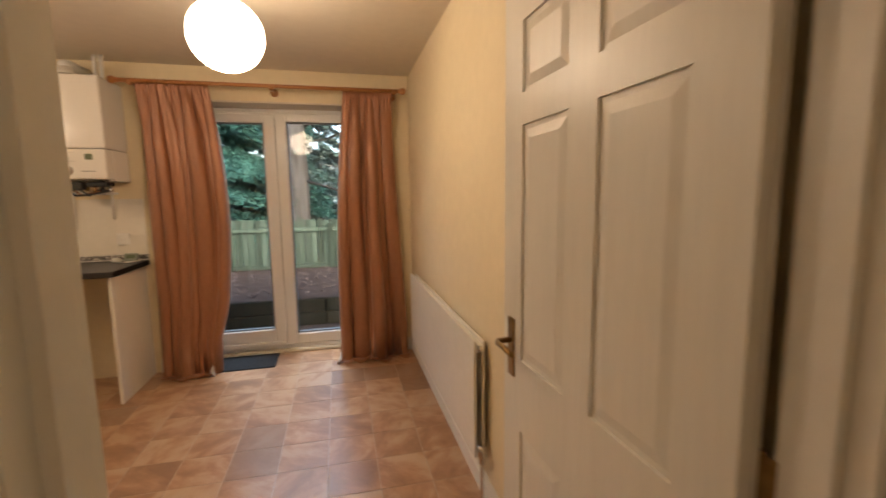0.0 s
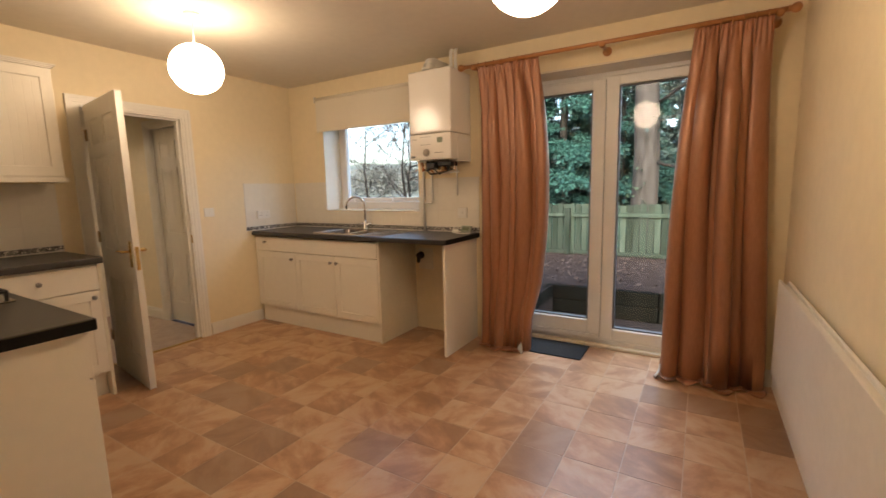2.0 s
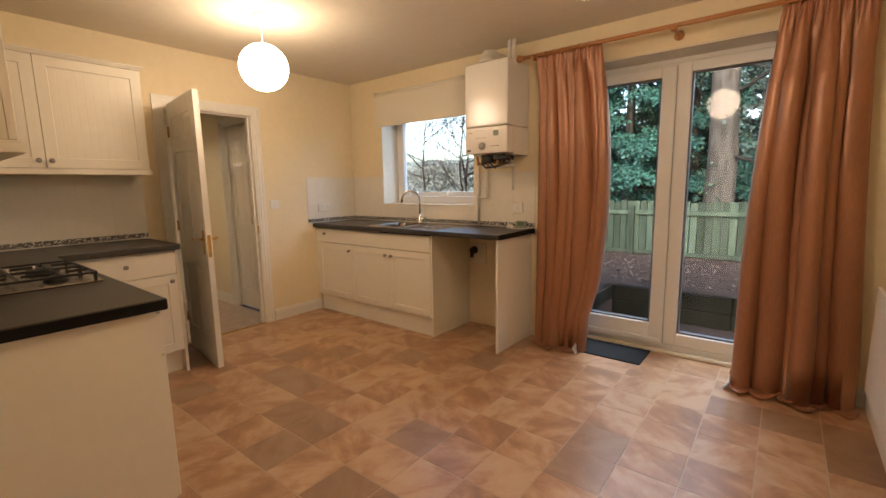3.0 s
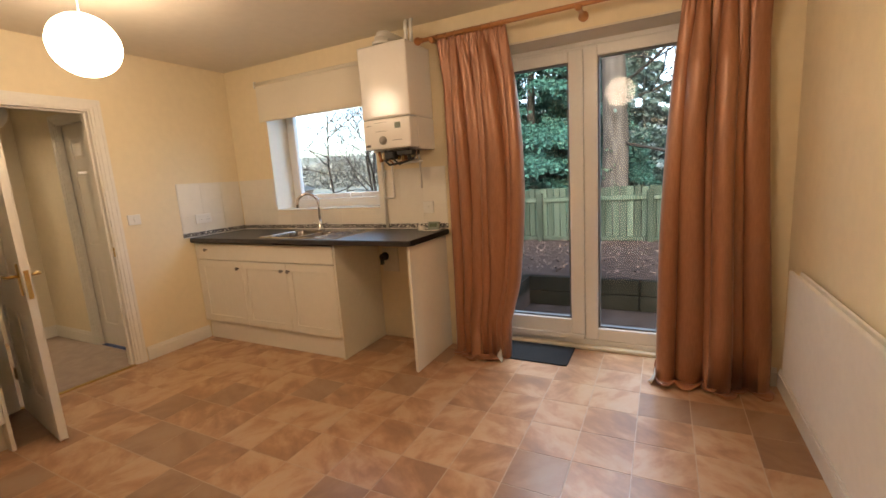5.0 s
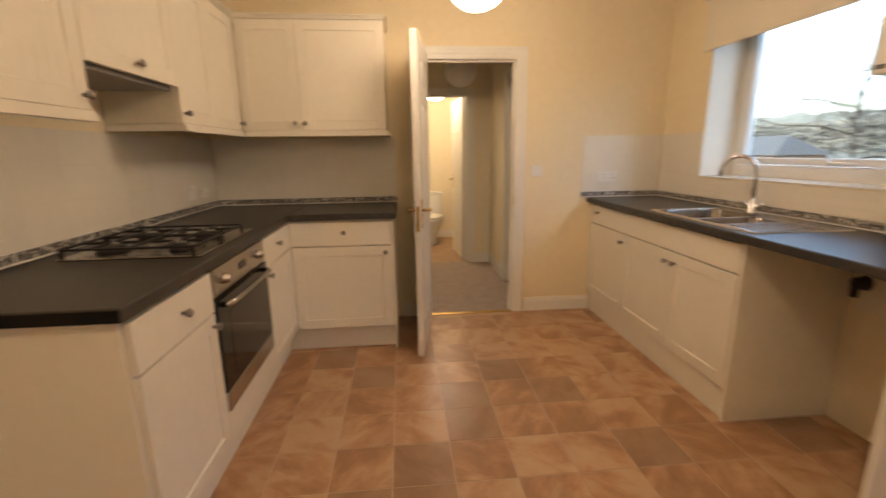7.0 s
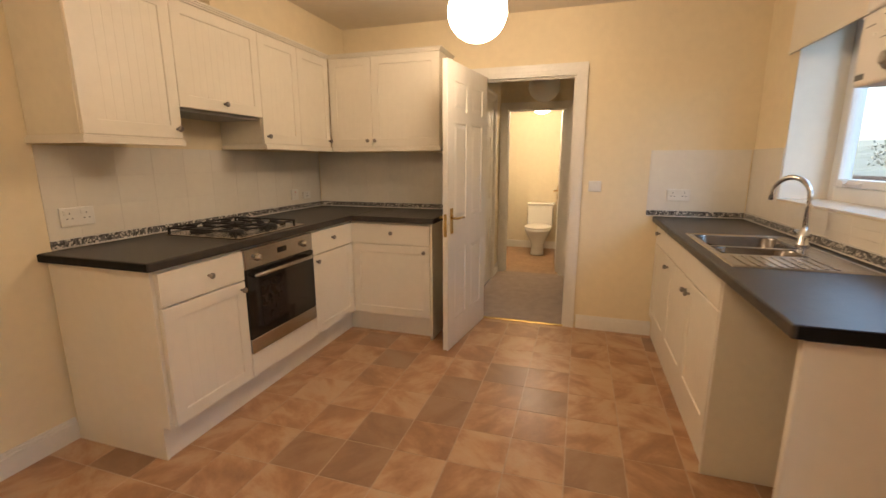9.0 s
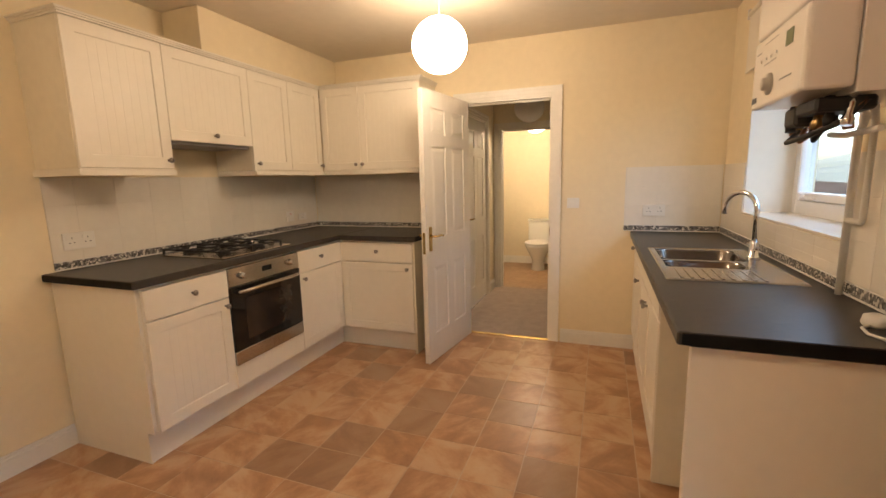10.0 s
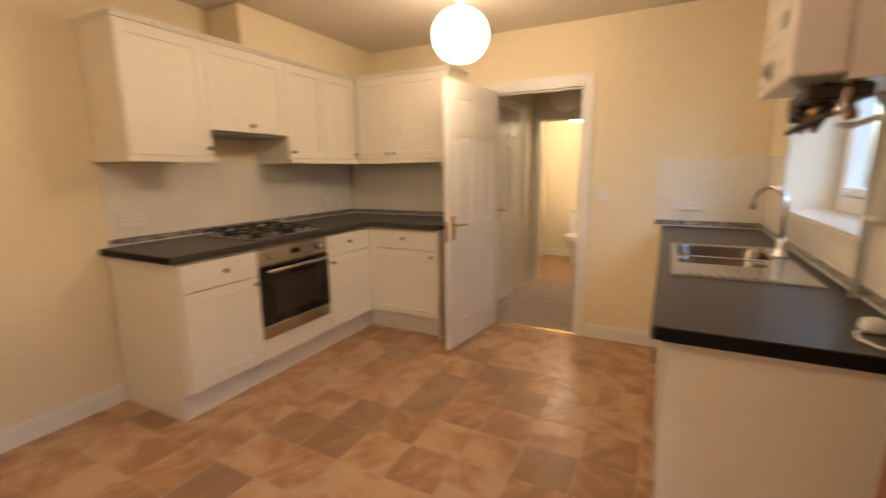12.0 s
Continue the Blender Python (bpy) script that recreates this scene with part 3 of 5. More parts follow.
# ---- curtains ----
PZ, PY = 2.188, 3.135
cp = thing("curtain_pole", pose(0, PY, PZ), "honey-coloured wooden curtain pole with ball finials", "curtain pole")
part("pole", tube([(2.20, 0, 0), (4.14, 0, 0)], 0.014, 14), OAK, cp)
for x, s in ((2.20, -1), (4.14, 1)):
    part("finial", lathe([(0.012, 0), (0.019, 0.006), (0.012, 0.012), (0.022, 0.022), (0.027, 0.038), (0.022, 0.054), (0.008, 0.062)], 14), OAK, cp, "turned ball finial", pose(x, 0, 0, 0, s * 90, 0))
for x in (2.27, 3.195, 4.11):
    part("bracket", lathe([(0.03, 0.0), (0.03, 0.01), (0.012, 0.018), (0.012, 0.163), (0.020, 0.170), (0.020, 0.198), (0.012, 0.204)], 12), OAK, cp, "turned wooden bracket", pose(x, N - PY - 0.001, -0.012, 90))
for x in [2.31 + 0.062 * i for i in range(8)] + [3.73 + 0.055 * i for i in range(7)]:
    bm = bmesh.new()
    tube([(0, 0.02 * math.cos(a), 0.02 * math.sin(a) - 0.005) for a in [i * math.pi / 6 for i in range(13)]], 0.0035, 6, bm)
    part("ring", bm, OAK, cp, m=pose(x, 0, 0))


def curtain(name, side, seed, label):
    """A gathered curtain: pinched at the head, a few broad uneven folds, and a hem lying on the floor."""
    rnd = random.Random(seed)
    if side == "west":
        cx = 2.53
        head = (0.0, 0.15, 0.30, 0.44, 0.60, 0.74, 0.87, 1.0)
        foot = (0.0, 0.22, 0.31, 0.50, 0.58, 0.78, 0.86, 1.0)
        deep = (0.065, 0.100, 0.130, 0.080, 0.145, 0.095, 0.085)
    else:
        cx = 3.90
        head = (0.0, 0.17, 0.34, 0.47, 0.62, 0.76, 1.0)
        foot = (0.0, 0.20, 0.42, 0.50, 0.66, 0.74, 1.0)
        deep = (0.105, 0.150, 0.085, 0.155, 0.095, 0.070)
    cu = thing(name, pose(cx, PY, 0), label, "curtain", "curtains at the garden doors")
    nx, nz, n = 224, 90, len(deep)
    ph = [rnd.uniform(0, 6.28) for _ in range(9)]
    ztop = PZ + 0.004

    def edges(v):
        if side == "west":
            return 2.290 - 0.010 * v, 2.765 + 0.060 * math.sin(math.pi * min(1, v / 0.86)) ** 1.5 - 0.135 * max(0, (v - 0.74) / 0.26) ** 1.5
        return 3.715 - 0.095 * math.sin(0.5 * math.pi * min(1, v / 0.75)), 4.090 + 0.105 * v ** 1.3

    verts, faces = [], []
    for j in range(nz + 1):
        v = j / nz
        z = ztop * (1 - v)
        e0, e1 = edges(v)
        g = min(1.0, v / 0.7) ** 1.2
        cut = [p * (1 - g) + q * g + 0.022 * math.sin(3.4 * v + 2.3 * k + ph[0]) * min(1, 3 * v) * (0 < k < n) for k, (p, q) in enumerate(zip(head, foot))]
        body = min(1.0, max(0.0, (v - 0.02) / 0.16)) ** 0.8
        back = 0.035 + 0.070 * min(1.0, v / 0.15)
        gather = math.exp(-((v - 0.035) / 0.035) ** 2)
        for i in range(nx + 1):
            u = i / nx
            k = max(q for q in range(n) if u >= cut[q] - 1e-9)
            f = min(1, max(0, (u - cut[k]) / (cut[k + 1] - cut[k])))
            lobe = math.sin(math.pi * f) ** 1.15
            swell = 0.72 + 0.28 * math.sin(2.6 * v + ph[1] + 2.3 * k)
            y = -deep[k] * body * lobe * swell
            y += -0.010 * gather * (0.5 + 0.5 * math.sin(2 * math.pi * 17 * u + ph[2])) - 0.018 * (1 - body)
            y += 0.022 * body * noise.noise((u * 3.0, v * 1.5, seed * 2.3)) + 0.007 * body * noise.noise((u * 7, v * 5.0, seed * 1.7))
            x = e0 + (e1 - e0) * u - 0.020 * body * math.sin(2 * math.pi * f) * (deep[k] / 0.10)
            x += 0.018 * noise.noise((u * 2.5, v * 2.2, seed * 4.1)) * v
            if v > 0.88:
                h = (v - 0.88) / 0.12
                crease = noise.noise((u * 7, h * 1.8, seed * 3.1))
                y += h * h * (-0.075 * (0.35 + 0.8 * lobe) + 0.060 * crease)
                x += h * 0.045 * noise.noise((u * 6, h * 2.2, seed * 5.7))
                z = max(0.006 + 0.030 * h * max(0.0, 0.30 + noise.noise((u * 8, h * 2.5, seed * 9.3))), z * (1 - 0.55 * h))
            verts.append((x - cx, min(y + back, back + 0.004 - 0.022 * min(1.0, max(0.0, (v - 0.80) / 0.08))), z))
    for j in range(nz):
        for i in range(nx):
            a = j * (nx + 1) + i
            faces.append((a, a + 1, a + nx + 2, a + nx + 1))
    me = bpy.data.meshes.new("drape")
    me.from_pydata(verts, [], faces)
    me.polygons.foreach_set("use_smooth", [True] * len(faces))
    me.materials.append(CLOTH)
    dr = part("drape", me, CLOTH, cu)
    so = dr.modifiers.new("thickness", "SOLIDIFY")
    so.thickness, so.offset = 0.004, 0
    # a crumpled strip of lining at the inner edge of the hem
    e0, e1 = edges(1.0)
    e, s = (e1 + 0.006, 1) if side == "west" else (e0 - 0.006, -1)
    bm = bmesh.new()
    g = []
    for i in range(13):
        q = i / 12
        g.append([bm.verts.new((e - cx + s * (0.03 * math.sin(2.2 * q) * r + 0.012 * noise.noise((q * 4, r * 2, 3 + seed))), 0.045 - 0.075 * q, 0.006 + (1 - r) * 0.075 * (1 - 0.45 * q) + 0.010 * noise.noise((q * 5, r * 3, seed)) * r)) for r in (0, 0.33, 0.66, 1.0)])
    for p, q in zip(g, g[1:]):
        for k in range(3):
            f = bm.faces.new((p[k], q[k], q[k + 1], p[k + 1]))
            f.smooth = True
    li = part("lining", bm, LINING, cu, "pale lining showing at the hem")
    so = li.modifiers.new("thickness", "SOLIDIFY")
    so.thickness, so.offset = 0.003, 0
    return cu


curtain("curtain", "west", 1, "copper-brown satin curtain drawn aside, hem on the floor")
curtain("curtain", "east", 2, "copper-brown satin curtain drawn aside, hem on the floor")

# ---- kitchen units ----
WT0, WT1 = 0.868, 0.907      # underside and top of the worktops
knob_mesh = mesh_of("knob", lathe([(0.007, 0), (0.006, 0.010), (0.011, 0.015), (0.0145, 0.021), (0.0135, 0.027), (0.007, 0.031)], 14), PEWTER)


def shaker(w, h, t=0.019, fr=0.058):
    """A framed door front with a shallow panel of narrow boards, one skin: x 0..w, y 0..t (the front is at t), z 0..h."""
    bm = bmesh.new()
    n = max(2, round((w - 2 * fr) / 0.042))
    bw = (w - 2 * fr) / n
    d, g = t - 0.0060, t - 0.0066
    line = [(fr + 0.003, d)]
    for i in range(1, n):
        line += [(fr + i * bw - 0.0015, d), (fr + i * bw, g), (fr + i * bw + 0.0015, d)]
    line.append((w - fr - 0.003, d))
    lo = [bm.verts.new((x, y, fr + 0.003)) for x, y in line]
    hi = [bm.verts.new((x, y, h - fr - 0.003)) for x, y in line]
    for i in range(len(line) - 1):
        bm.faces.new((lo[i], lo[i + 1], hi[i + 1], hi[i]))
    e = 0.002
    fi = [bm.verts.new(p) for p in ((fr, t, fr), (w - fr, t, fr), (w - fr, t, h - fr), (fr, t, h - fr))]
    fo = [bm.verts.new(p) for p in ((e, t, e), (w - e, t, e), (w - e, t, h - e), (e, t, h - e))]
    ed = [bm.verts.new(p) for p in ((0, t - e, 0), (w, t - e, 0), (w, t - e, h), (0, t - e, h))]
    bk = [bm.verts.new(p) for p in ((0, 0, 0), (w, 0, 0), (w, 0, h), (0, 0, h))]
    bm.faces.new((fi[0], fi[1], *reversed(lo)))
    bm.faces.new((fi[2], fi[3], *hi))
    bm.faces.new((fi[3], fi[0], lo[0], hi[0]))
    bm.faces.new((fi[1], fi[2], hi[-1], lo[-1]))
    for p, q in ((fi, fo), (fo, ed), (ed, bk)):
        for k in range(4):
            bm.faces.new((p[k], p[(k + 1) % 4], q[(k + 1) % 4], q[k]))
    bm.faces.new(bk)
    return bm


def plain_front(w, h, t=0.019):
    return boxes((0, w, 0, t, 0, h), bev=0.003, seg=2)


def unit(name, m, w, depth, z0, z1, fronts, label, group, plinth=0.0, recess=0.068):
    """A cupboard: local x along its front, y out of its front, fronts of (kind, x0, x1, z0, z1, knob x, knob z)."""
    c = thing(name, m, label, "kitchen cabinet", group)
    part("body", boxes((0.0005, w - 0.0005, -depth, -0.021, z0, z1), bev=0.001), CARC, c)
    for kind, x0, x1, a, b, kx, kz in fronts:
        g = 0.0015
        bm = shaker(x1 - x0 - 2 * g, b - a - 2 * g) if kind == "door" else plain_front(x1 - x0 - 2 * g, b - a - 2 * g)
        f = part("door" if kind == "door" else "drawer_front", bm, CREAM, c, m=pose(x0 + g, -0.0195, a + g))
        if kx is not None:
            part("knob", knob_mesh, PEWTER, f, "round pewter knob", pose(kx - x0 - g, 0.019, kz - a - g, -90))
    if plinth:
        part("plinth", boxes((0, w, -recess - 0.017, -recess, 0.002, z0 - 0.004)), CREAM, c)
    return c


PL = 0.165                    # top of the plinths
DR = 0.705                    # underside of the drawer fronts
SF, WF = 0.628, 0.585          # fronts of the south run and of the west run
g1, g2 = "fitted base cupboards", "fitted wall cupboards"
U1, U2, U3, U4 = 2.172, 1.685, 1.092, 0.567


def at_south(x, y):
    return pose(x, y, 0)


unit("base_unit", at_south(U2, SF), U1 - U2 - 0.018, 0.60, PL, WT0 - 0.002, [("drawer", 0, U1 - U2 - 0.018, DR, WT0 - 0.014, 0.22, 0.785), ("door", 0, U1 - U2 - 0.018, PL, DR - 0.004, 0.03, DR - 0.045)], "cream base cupboard with one drawer, beside the oven", g1, PL)
solid("end_panel", boxes((U1 - 0.0165, U1, 0.018, SF - 0.021, PL - 0.004, WT0 - 0.002), (U1 - 0.0165, U1 - 0.001, 0.018, SF - 0.066, 0.0, PL - 0.0045)), CREAM, "cream end panel of the hob counter with a notched foot", "end panel")
unit("base_unit", at_south(U4 + 0.02, SF), U3 - U4 - 0.02, 0.60, PL, WT0 - 0.002, [("drawer", 0.0, U3 - U4 - 0.02, DR, WT0 - 0.014, 0.27, 0.79), ("door", 0.0, U3 - U4 - 0.02, PL, DR - 0.004, U3 - U4 - 0.06, DR - 0.045)], "cream corner base cupboard with one drawer", g1, PL)
unit("base_unit", pose(WF, 1.243, 0, 0, 0, -90), 1.243 - SF - 0.002, 0.57, PL, WT0 - 0.002, [("drawer", 0, 1.243 - SF - 0.002, DR, WT0 - 0.014, 0.29, 0.79), ("door", 0, 1.243 - SF - 0.002, PL, DR - 0.004, 0.04, DR - 0.045)], "cream base cupboard with one drawer beside the lobby door", g1, PL)
solid("end_panel", boxes((0.018, WF - 0.005, 1.2435, 1.261, 0.0, WT0 - 0.002), bev=0.001), CARC, "cream end panel beside the lobby door", "end panel")

solid("corner_filler", boxes((WF - 0.085, U4 + 0.0195, SF - 0.085, SF - 0.068, 0.002, PL - 0.004), (WF - 0.085, WF - 0.068, SF - 0.0675, SF + 0.0015, 0.002, PL - 0.004), (WF - 0.06, WF - 0.0005, SF - 0.06, SF - 0.0005, PL - 0.004, WT0 - 0.002)), CREAM, "cream filler where the two base runs meet", "filler strip")

# oven
ov = thing("oven", pose(U2, SF, 0), "built-in stainless steel oven with a black glass door", "oven")
OW = U3 - U2
part("housing", boxes((OW + 0.002, -0.002, -0.58, -0.02, PL, WT0 - 0.003)), CARC, ov)
part("control_panel", boxes((OW + 0.004, -0.004, -0.02, 0.004, 0.752, 0.858), bev=0.003), STEEL, ov, "brushed steel control panel")
part("door", boxes((OW + 0.004, -0.004, -0.02, 0.008, 0.376, 0.748), bev=0.003), BLACK, ov, "black glass oven door")
part("lower_panel", boxes((OW + 0.004, -0.004, -0.02, 0.008, 0.294, 0.374), bev=0.003), STEEL, ov, "brushed steel lower panel")
part("window", boxes((OW + 0.10, -0.10, 0.0082, 0.0092, 0.425, 0.672)), surface("oven_window", (0.03, 0.022, 0.018), 0.08, var=0.1, bump=0), ov, "smoked oven window")
hbar = tube([(OW + 0.05, 0.008, 0.715), (OW + 0.055, 0.035, 0.719), (OW + 0.09, 0.046, 0.721), (-0.09, 0.046, 0.721), (-0.055, 0.035, 0.719), (-0.05, 0.008, 0.715)], 0.011, 10)
part("handle", hbar, STEEL, ov, "curved steel bar handle")
for x in (OW + 0.095, -0.095):
    part("dial", lathe([(0.021, 0), (0.021, 0.006), (0.017, 0.012), (0.016, 0.026), (0.011, 0.029)], 18), STEEL, ov, "round steel dial", pose(x, 0.004, 0.805, -90))
part("clock", boxes((OW / 2 - 0.038, OW / 2 + 0.038, 0.004, 0.006, 0.795, 0.825)), BLACK, ov, "black digital clock")
part("filler_panel", plain_front(-OW - 0.004, 0.125), CREAM, ov, "cream panel under the oven", pose(OW + 0.002, -0.0195, PL))
part("plinth", boxes((OW, 0, -0.085, -0.068, 0.002, PL - 0.004)), CREAM, ov)


def worktop(name, bm, end, label):
    """A laminate top with a rounded front and a dark strip on its cut end."""
    w = thing(name, Matrix(), label, "worktop")
    part("slab", bm, TOP, w)
    part("end_strip", boxes(end, bev=0.0008), EDGE, w, "black edging strip")
    return w


worktop("worktop", boxes((0.004, 2.198, 0.004, SF + 0.010, WT0, WT1), bev=0.008, seg=3), (2.1981, 2.2005, 0.006, SF + 0.005, WT0 + 0.003, WT1 - 0.003), "dark grey laminate worktop holding the gas hob")
worktop("worktop", boxes((0.004, WF + 0.018, SF + 0.011, 1.275, WT0, WT1), bev=0.007, seg=3), (0.006, WF + 0.008, 1.2751, 1.2775, WT0 + 0.003, WT1 - 0.003), "short dark grey laminate worktop beside the lobby door")
SKX, SKY_ = 0.80, 2.795
HX0, HX1, HY0, HY1 = SKX + 0.03, SKX + 0.555, SKY_ + 0.018, SKY_ + 0.415


def cut_top():
    """The sink worktop: a rounded nosing and a slab with an opening for the bowls."""
    bm = boxes((0.004, 2.215, 2.745, 2.785, WT0, WT1), bev=0.009, seg=3)
    xs, ys = (0.004, HX0, HX1, 2.2145), (2.7761, HY0, HY1, N - 0.004)
    top = [[bm.verts.new((x, y, WT1)) for x in xs] for y in ys]
    low = [[bm.verts.new((x, y, WT0)) for x in xs] for y in ys]
    for j in range(3):
        for i in range(3):
            if (i, j) != (1, 1):
                bm.faces.new((top[j][i], top[j][i + 1], top[j + 1][i + 1], top[j + 1][i]))
                bm.faces.new((low[j][i], low[j + 1][i], low[j + 1][i + 1], low[j][i + 1]))
    for k in range(3):
        bm.faces.new((top[0][k], top[0][k + 1], low[0][k + 1], low[0][k]))
        bm.faces.new((top[3][k], top[3][k + 1], low[3][k + 1], low[3][k]))
        bm.faces.new((top[k][0], top[k + 1][0], low[k + 1][0], low[k][0]))
        bm.faces.new((top[k][3], top[k + 1][3], low[k + 1][3], low[k][3]))
    for p, q in (((1, 1), (1, 2)), ((1, 2), (2, 2)), ((2, 2), (2, 1)), ((2, 1), (1, 1))):
        bm.faces.new((top[p[0]][p[1]], top[q[0]][q[1]], low[q[0]][q[1]], low[p[0]][p[1]]))
    return bm


worktop("worktop", cut_top(), (2.2151, 2.2175, 2.757, N - 0.006, WT0 + 0.003, WT1 - 0.003), "dark grey laminate worktop holding the sink")

# gas hob
hob = thing("gas_hob", pose(1.385, 0.350, WT1), "stainless steel gas hob with black iron pan supports", "hob")
part("plate", boxes((-0.28, 0.28, -0.24, 0.245, 0.0, 0.008), bev=0.003), STEEL, hob)
for x, y, r in ((-0.09, -0.12, 0.036), (0.16, -0.12, 0.045), (-0.09, 0.12, 0.045), (0.16, 0.12, 0.028)):
    part("burner", lathe([(r + 0.012, 0.008), (r + 0.01, 0.018), (r, 0.020), (r, 0.028), (r * 0.5, 0.031)], 18), IRON, hob, "round black burner", pose(x, y, 0))
for x in (-0.09, 0.16):
    bs = []
    for sx in (-0.115, 0.115):
        bs.append((x + sx - 0.004, x + sx + 0.004, -0.225, 0.225, 0.036, 0.044))
    for y in (-0.225, 0.0, 0.225):
        bs.append((x - 0.111, x + 0.111, y - 0.004, y + 0.004, 0.036, 0.044))
    for y in (-0.12, 0.12):
        bs += [(x - 0.111, x - 0.03, y - 0.004, y + 0.004, 0.036, 0.046), (x + 0.03, x + 0.111, y - 0.004, y + 0.004, 0.036, 0.046), (x - 0.004, x + 0.004, y - 0.10, y - 0.03, 0.036, 0.046), (x - 0.004, x + 0.004, y + 0.03, y + 0.10, 0.036, 0.046)]
    for sx in (-0.115, 0.115):
        for y in (-0.22, 0.22):
            bs.append((x + sx - 0.005, x + sx + 0.005, y - 0.005, y + 0.005, 0.008, 0.036))
    part("pan_support", boxes(*bs), IRON, hob, "black iron pan support")
for i in range(4):
    part("control_knob", lathe([(0.019, 0.008), (0.018, 0.022), (0.014, 0.030), (0.006, 0.031)], 14), STEEL, hob, "steel control knob", pose(-0.245, -0.15 + 0.085 * i, 0))

# wall cupboards
UZ0, UZ1, UF = 1.408, 2.060, 0.340
UX = (2.152, 1.69, 1.10)
WUF = 0.33
WUE = 1.237                   # north end of the west cupboards
unit("wall_unit", at_south(UX[1], UF), UX[0] - UX[1], UF - 0.004, UZ0, UZ1, [("door", 0, UX[0] - UX[1], UZ0, UZ1, 0.03, UZ0 + 0.045)], "cream wall cupboard with a framed door", g2)
unit("wall_unit", at_south(UX[2], UF), UX[1] - UX[2], UF - 0.004, 1.575, UZ1, [("door", 0, UX[1] - UX[2], 1.562, UZ1, 0.30, 1.607)], "short cream cupboard hiding the cooker hood", g2)
unit("wall_unit", at_south(WUF + 0.002, UF), UX[2] - WUF - 0.002, UF - 0.004, UZ0, UZ1, [("door", (UX[2] - WUF) / 2, UX[2] - WUF - 0.002, UZ0, UZ1, UX[2] - WUF - 0.035, UZ0 + 0.045), ("door", 0.0, (UX[2] - WUF) / 2, UZ0, UZ1, 0.03, UZ0 + 0.045)], "cream wall cupboard in the corner", g2)
unit("wall_unit", pose(WUF, 0.70, 0, 0, 0, -90), 0.70 - UF - 0.002, WUF - 0.004, UZ0, UZ1, [("door", 0, 0.70 - UF - 0.002, UZ0, UZ1, 0.035, UZ0 + 0.045)], "narrow cream wall cupboard in the corner", g2)
unit("wall_unit", pose(WUF, WUE, 0, 0, 0, -90), WUE - 0.70, WUF - 0.004, UZ0, UZ1, [("door", 0, WUE - 0.70, UZ0, UZ1, WUE - 0.725, UZ0 + 0.045)], "cream wall cupboard beside the lobby door", g2)


def rail_run(name, z0, steps, label):
    """Mouldings along the wall cupboards, a length for each side; steps of (out, low, high)."""
    th = thing(name, Matrix(), label, "moulding")
    i = 0.03
    runs = [("w", WUF), ("wend", WUE)]
    runs += [("s", UX[0])] if name == "cornice" else [("s", UX[0]), ("s2", UX[2]), ("s2end", UX[2])]
    runs += [("send", UX[0])]
    for key, c in runs:
        bs = []
        for o, lo, hi in steps:
            z = (z0 + lo, z0 + hi)
            bs.append({"w": (WUF - i, WUF + o, UF, WUE + o, *z), "wend": (0.004, WUF - i, WUE - i, WUE + o, *z),
                       "s": ((WUF + o) if name == "cornice" else UX[1], UX[0] + o, UF - i, UF + o, *z), "send": (UX[0] - i, UX[0] + o, 0.004, UF - i, *z),
                       "s2": (WUF + o, UX[2], UF - i, UF + o, *z), "s2end": (UX[2] - i, UX[2], 0.004, UF - i, *z)}[key])
        part("moulding_length", boxes(*bs), CREAM, th)
    return th


rail_run("cornice", UZ1, [(0.004, 0.001, 0.009), (0.012, 0.0095, 0.017), (0.020, 0.0175, 0.027)], "cream cornice moulding along the wall cupboards")
rail_run("light_rail", UZ0 - 0.034, [(0.012, 0.0, 0.026), (0.004, 0.027, 0.033)], "cream light rail under the wall cupboards")
solid("cooker_hood", boxes((UX[2] + 0.01, UX[1] - 0.01, 0.01, UF - 0.03, 1.545, 1.573), bev=0.003), surface("hood_grey", (0.25, 0.24, 0.23), 0.4), "grey extractor hood under the short cupboard", "cooker hood")

# sink run
NF = 2.78


def at_north(x):
    return pose(x, NF, 0, 0, 0, 180)


NW = 1.545 - 0.03
ND = 0.718                    # underside of the long drawer front
fr = [("door", 0, 0.48, PL, ND - 0.004, 0.445, DR - 0.05), ("door", 0.48, 0.98, PL, ND - 0.004, 0.515, DR - 0.05), ("door", 0.98, NW, PL, ND - 0.004, 1.015, DR - 0.05), ("drawer", 0.0, NW, ND, WT0 - 0.012, NW - 0.13, 0.805)]
unit("sink_unit", at_north(1.545), NW, 0.52, PL, WT0 - 0.16, fr, "cream sink cupboard with three doors and a long drawer front", g1, PL, 0.022)
solid("filler_strip", boxes((0.004, 0.029, NF + 0.003, NF + 0.02, PL, WT0 - 0.002)), CREAM, "cream filler strip beside the sink cupboard", "filler strip")


def end_panel(x0, x1, y, mat, label):
    """A panel on the floor with a taped front edge and a chipped foot strip."""
    e = thing("end_panel", pose(x0, y, 0), label, "end panel")
    part("board", boxes((0, x1 - x0, 0.0025, N - 0.004 - y, 0.0, WT0 - 0.002), bev=0.001), mat, e)
    part("edging", boxes((0.0005, x1 - x0 - 0.0005, 0.0, 0.0022, 0.012, WT0 - 0.003), bev=0.0006), CREAM, e, "pale taped front edge")
    return e


end_panel(1.546, 1.563, NF + 0.004, CARC, "cream side panel of the sink cupboard by the appliance gap")
end_panel(2.168, 2.188, NF + 0.004, CREAM, "cream end panel of the sink counter")

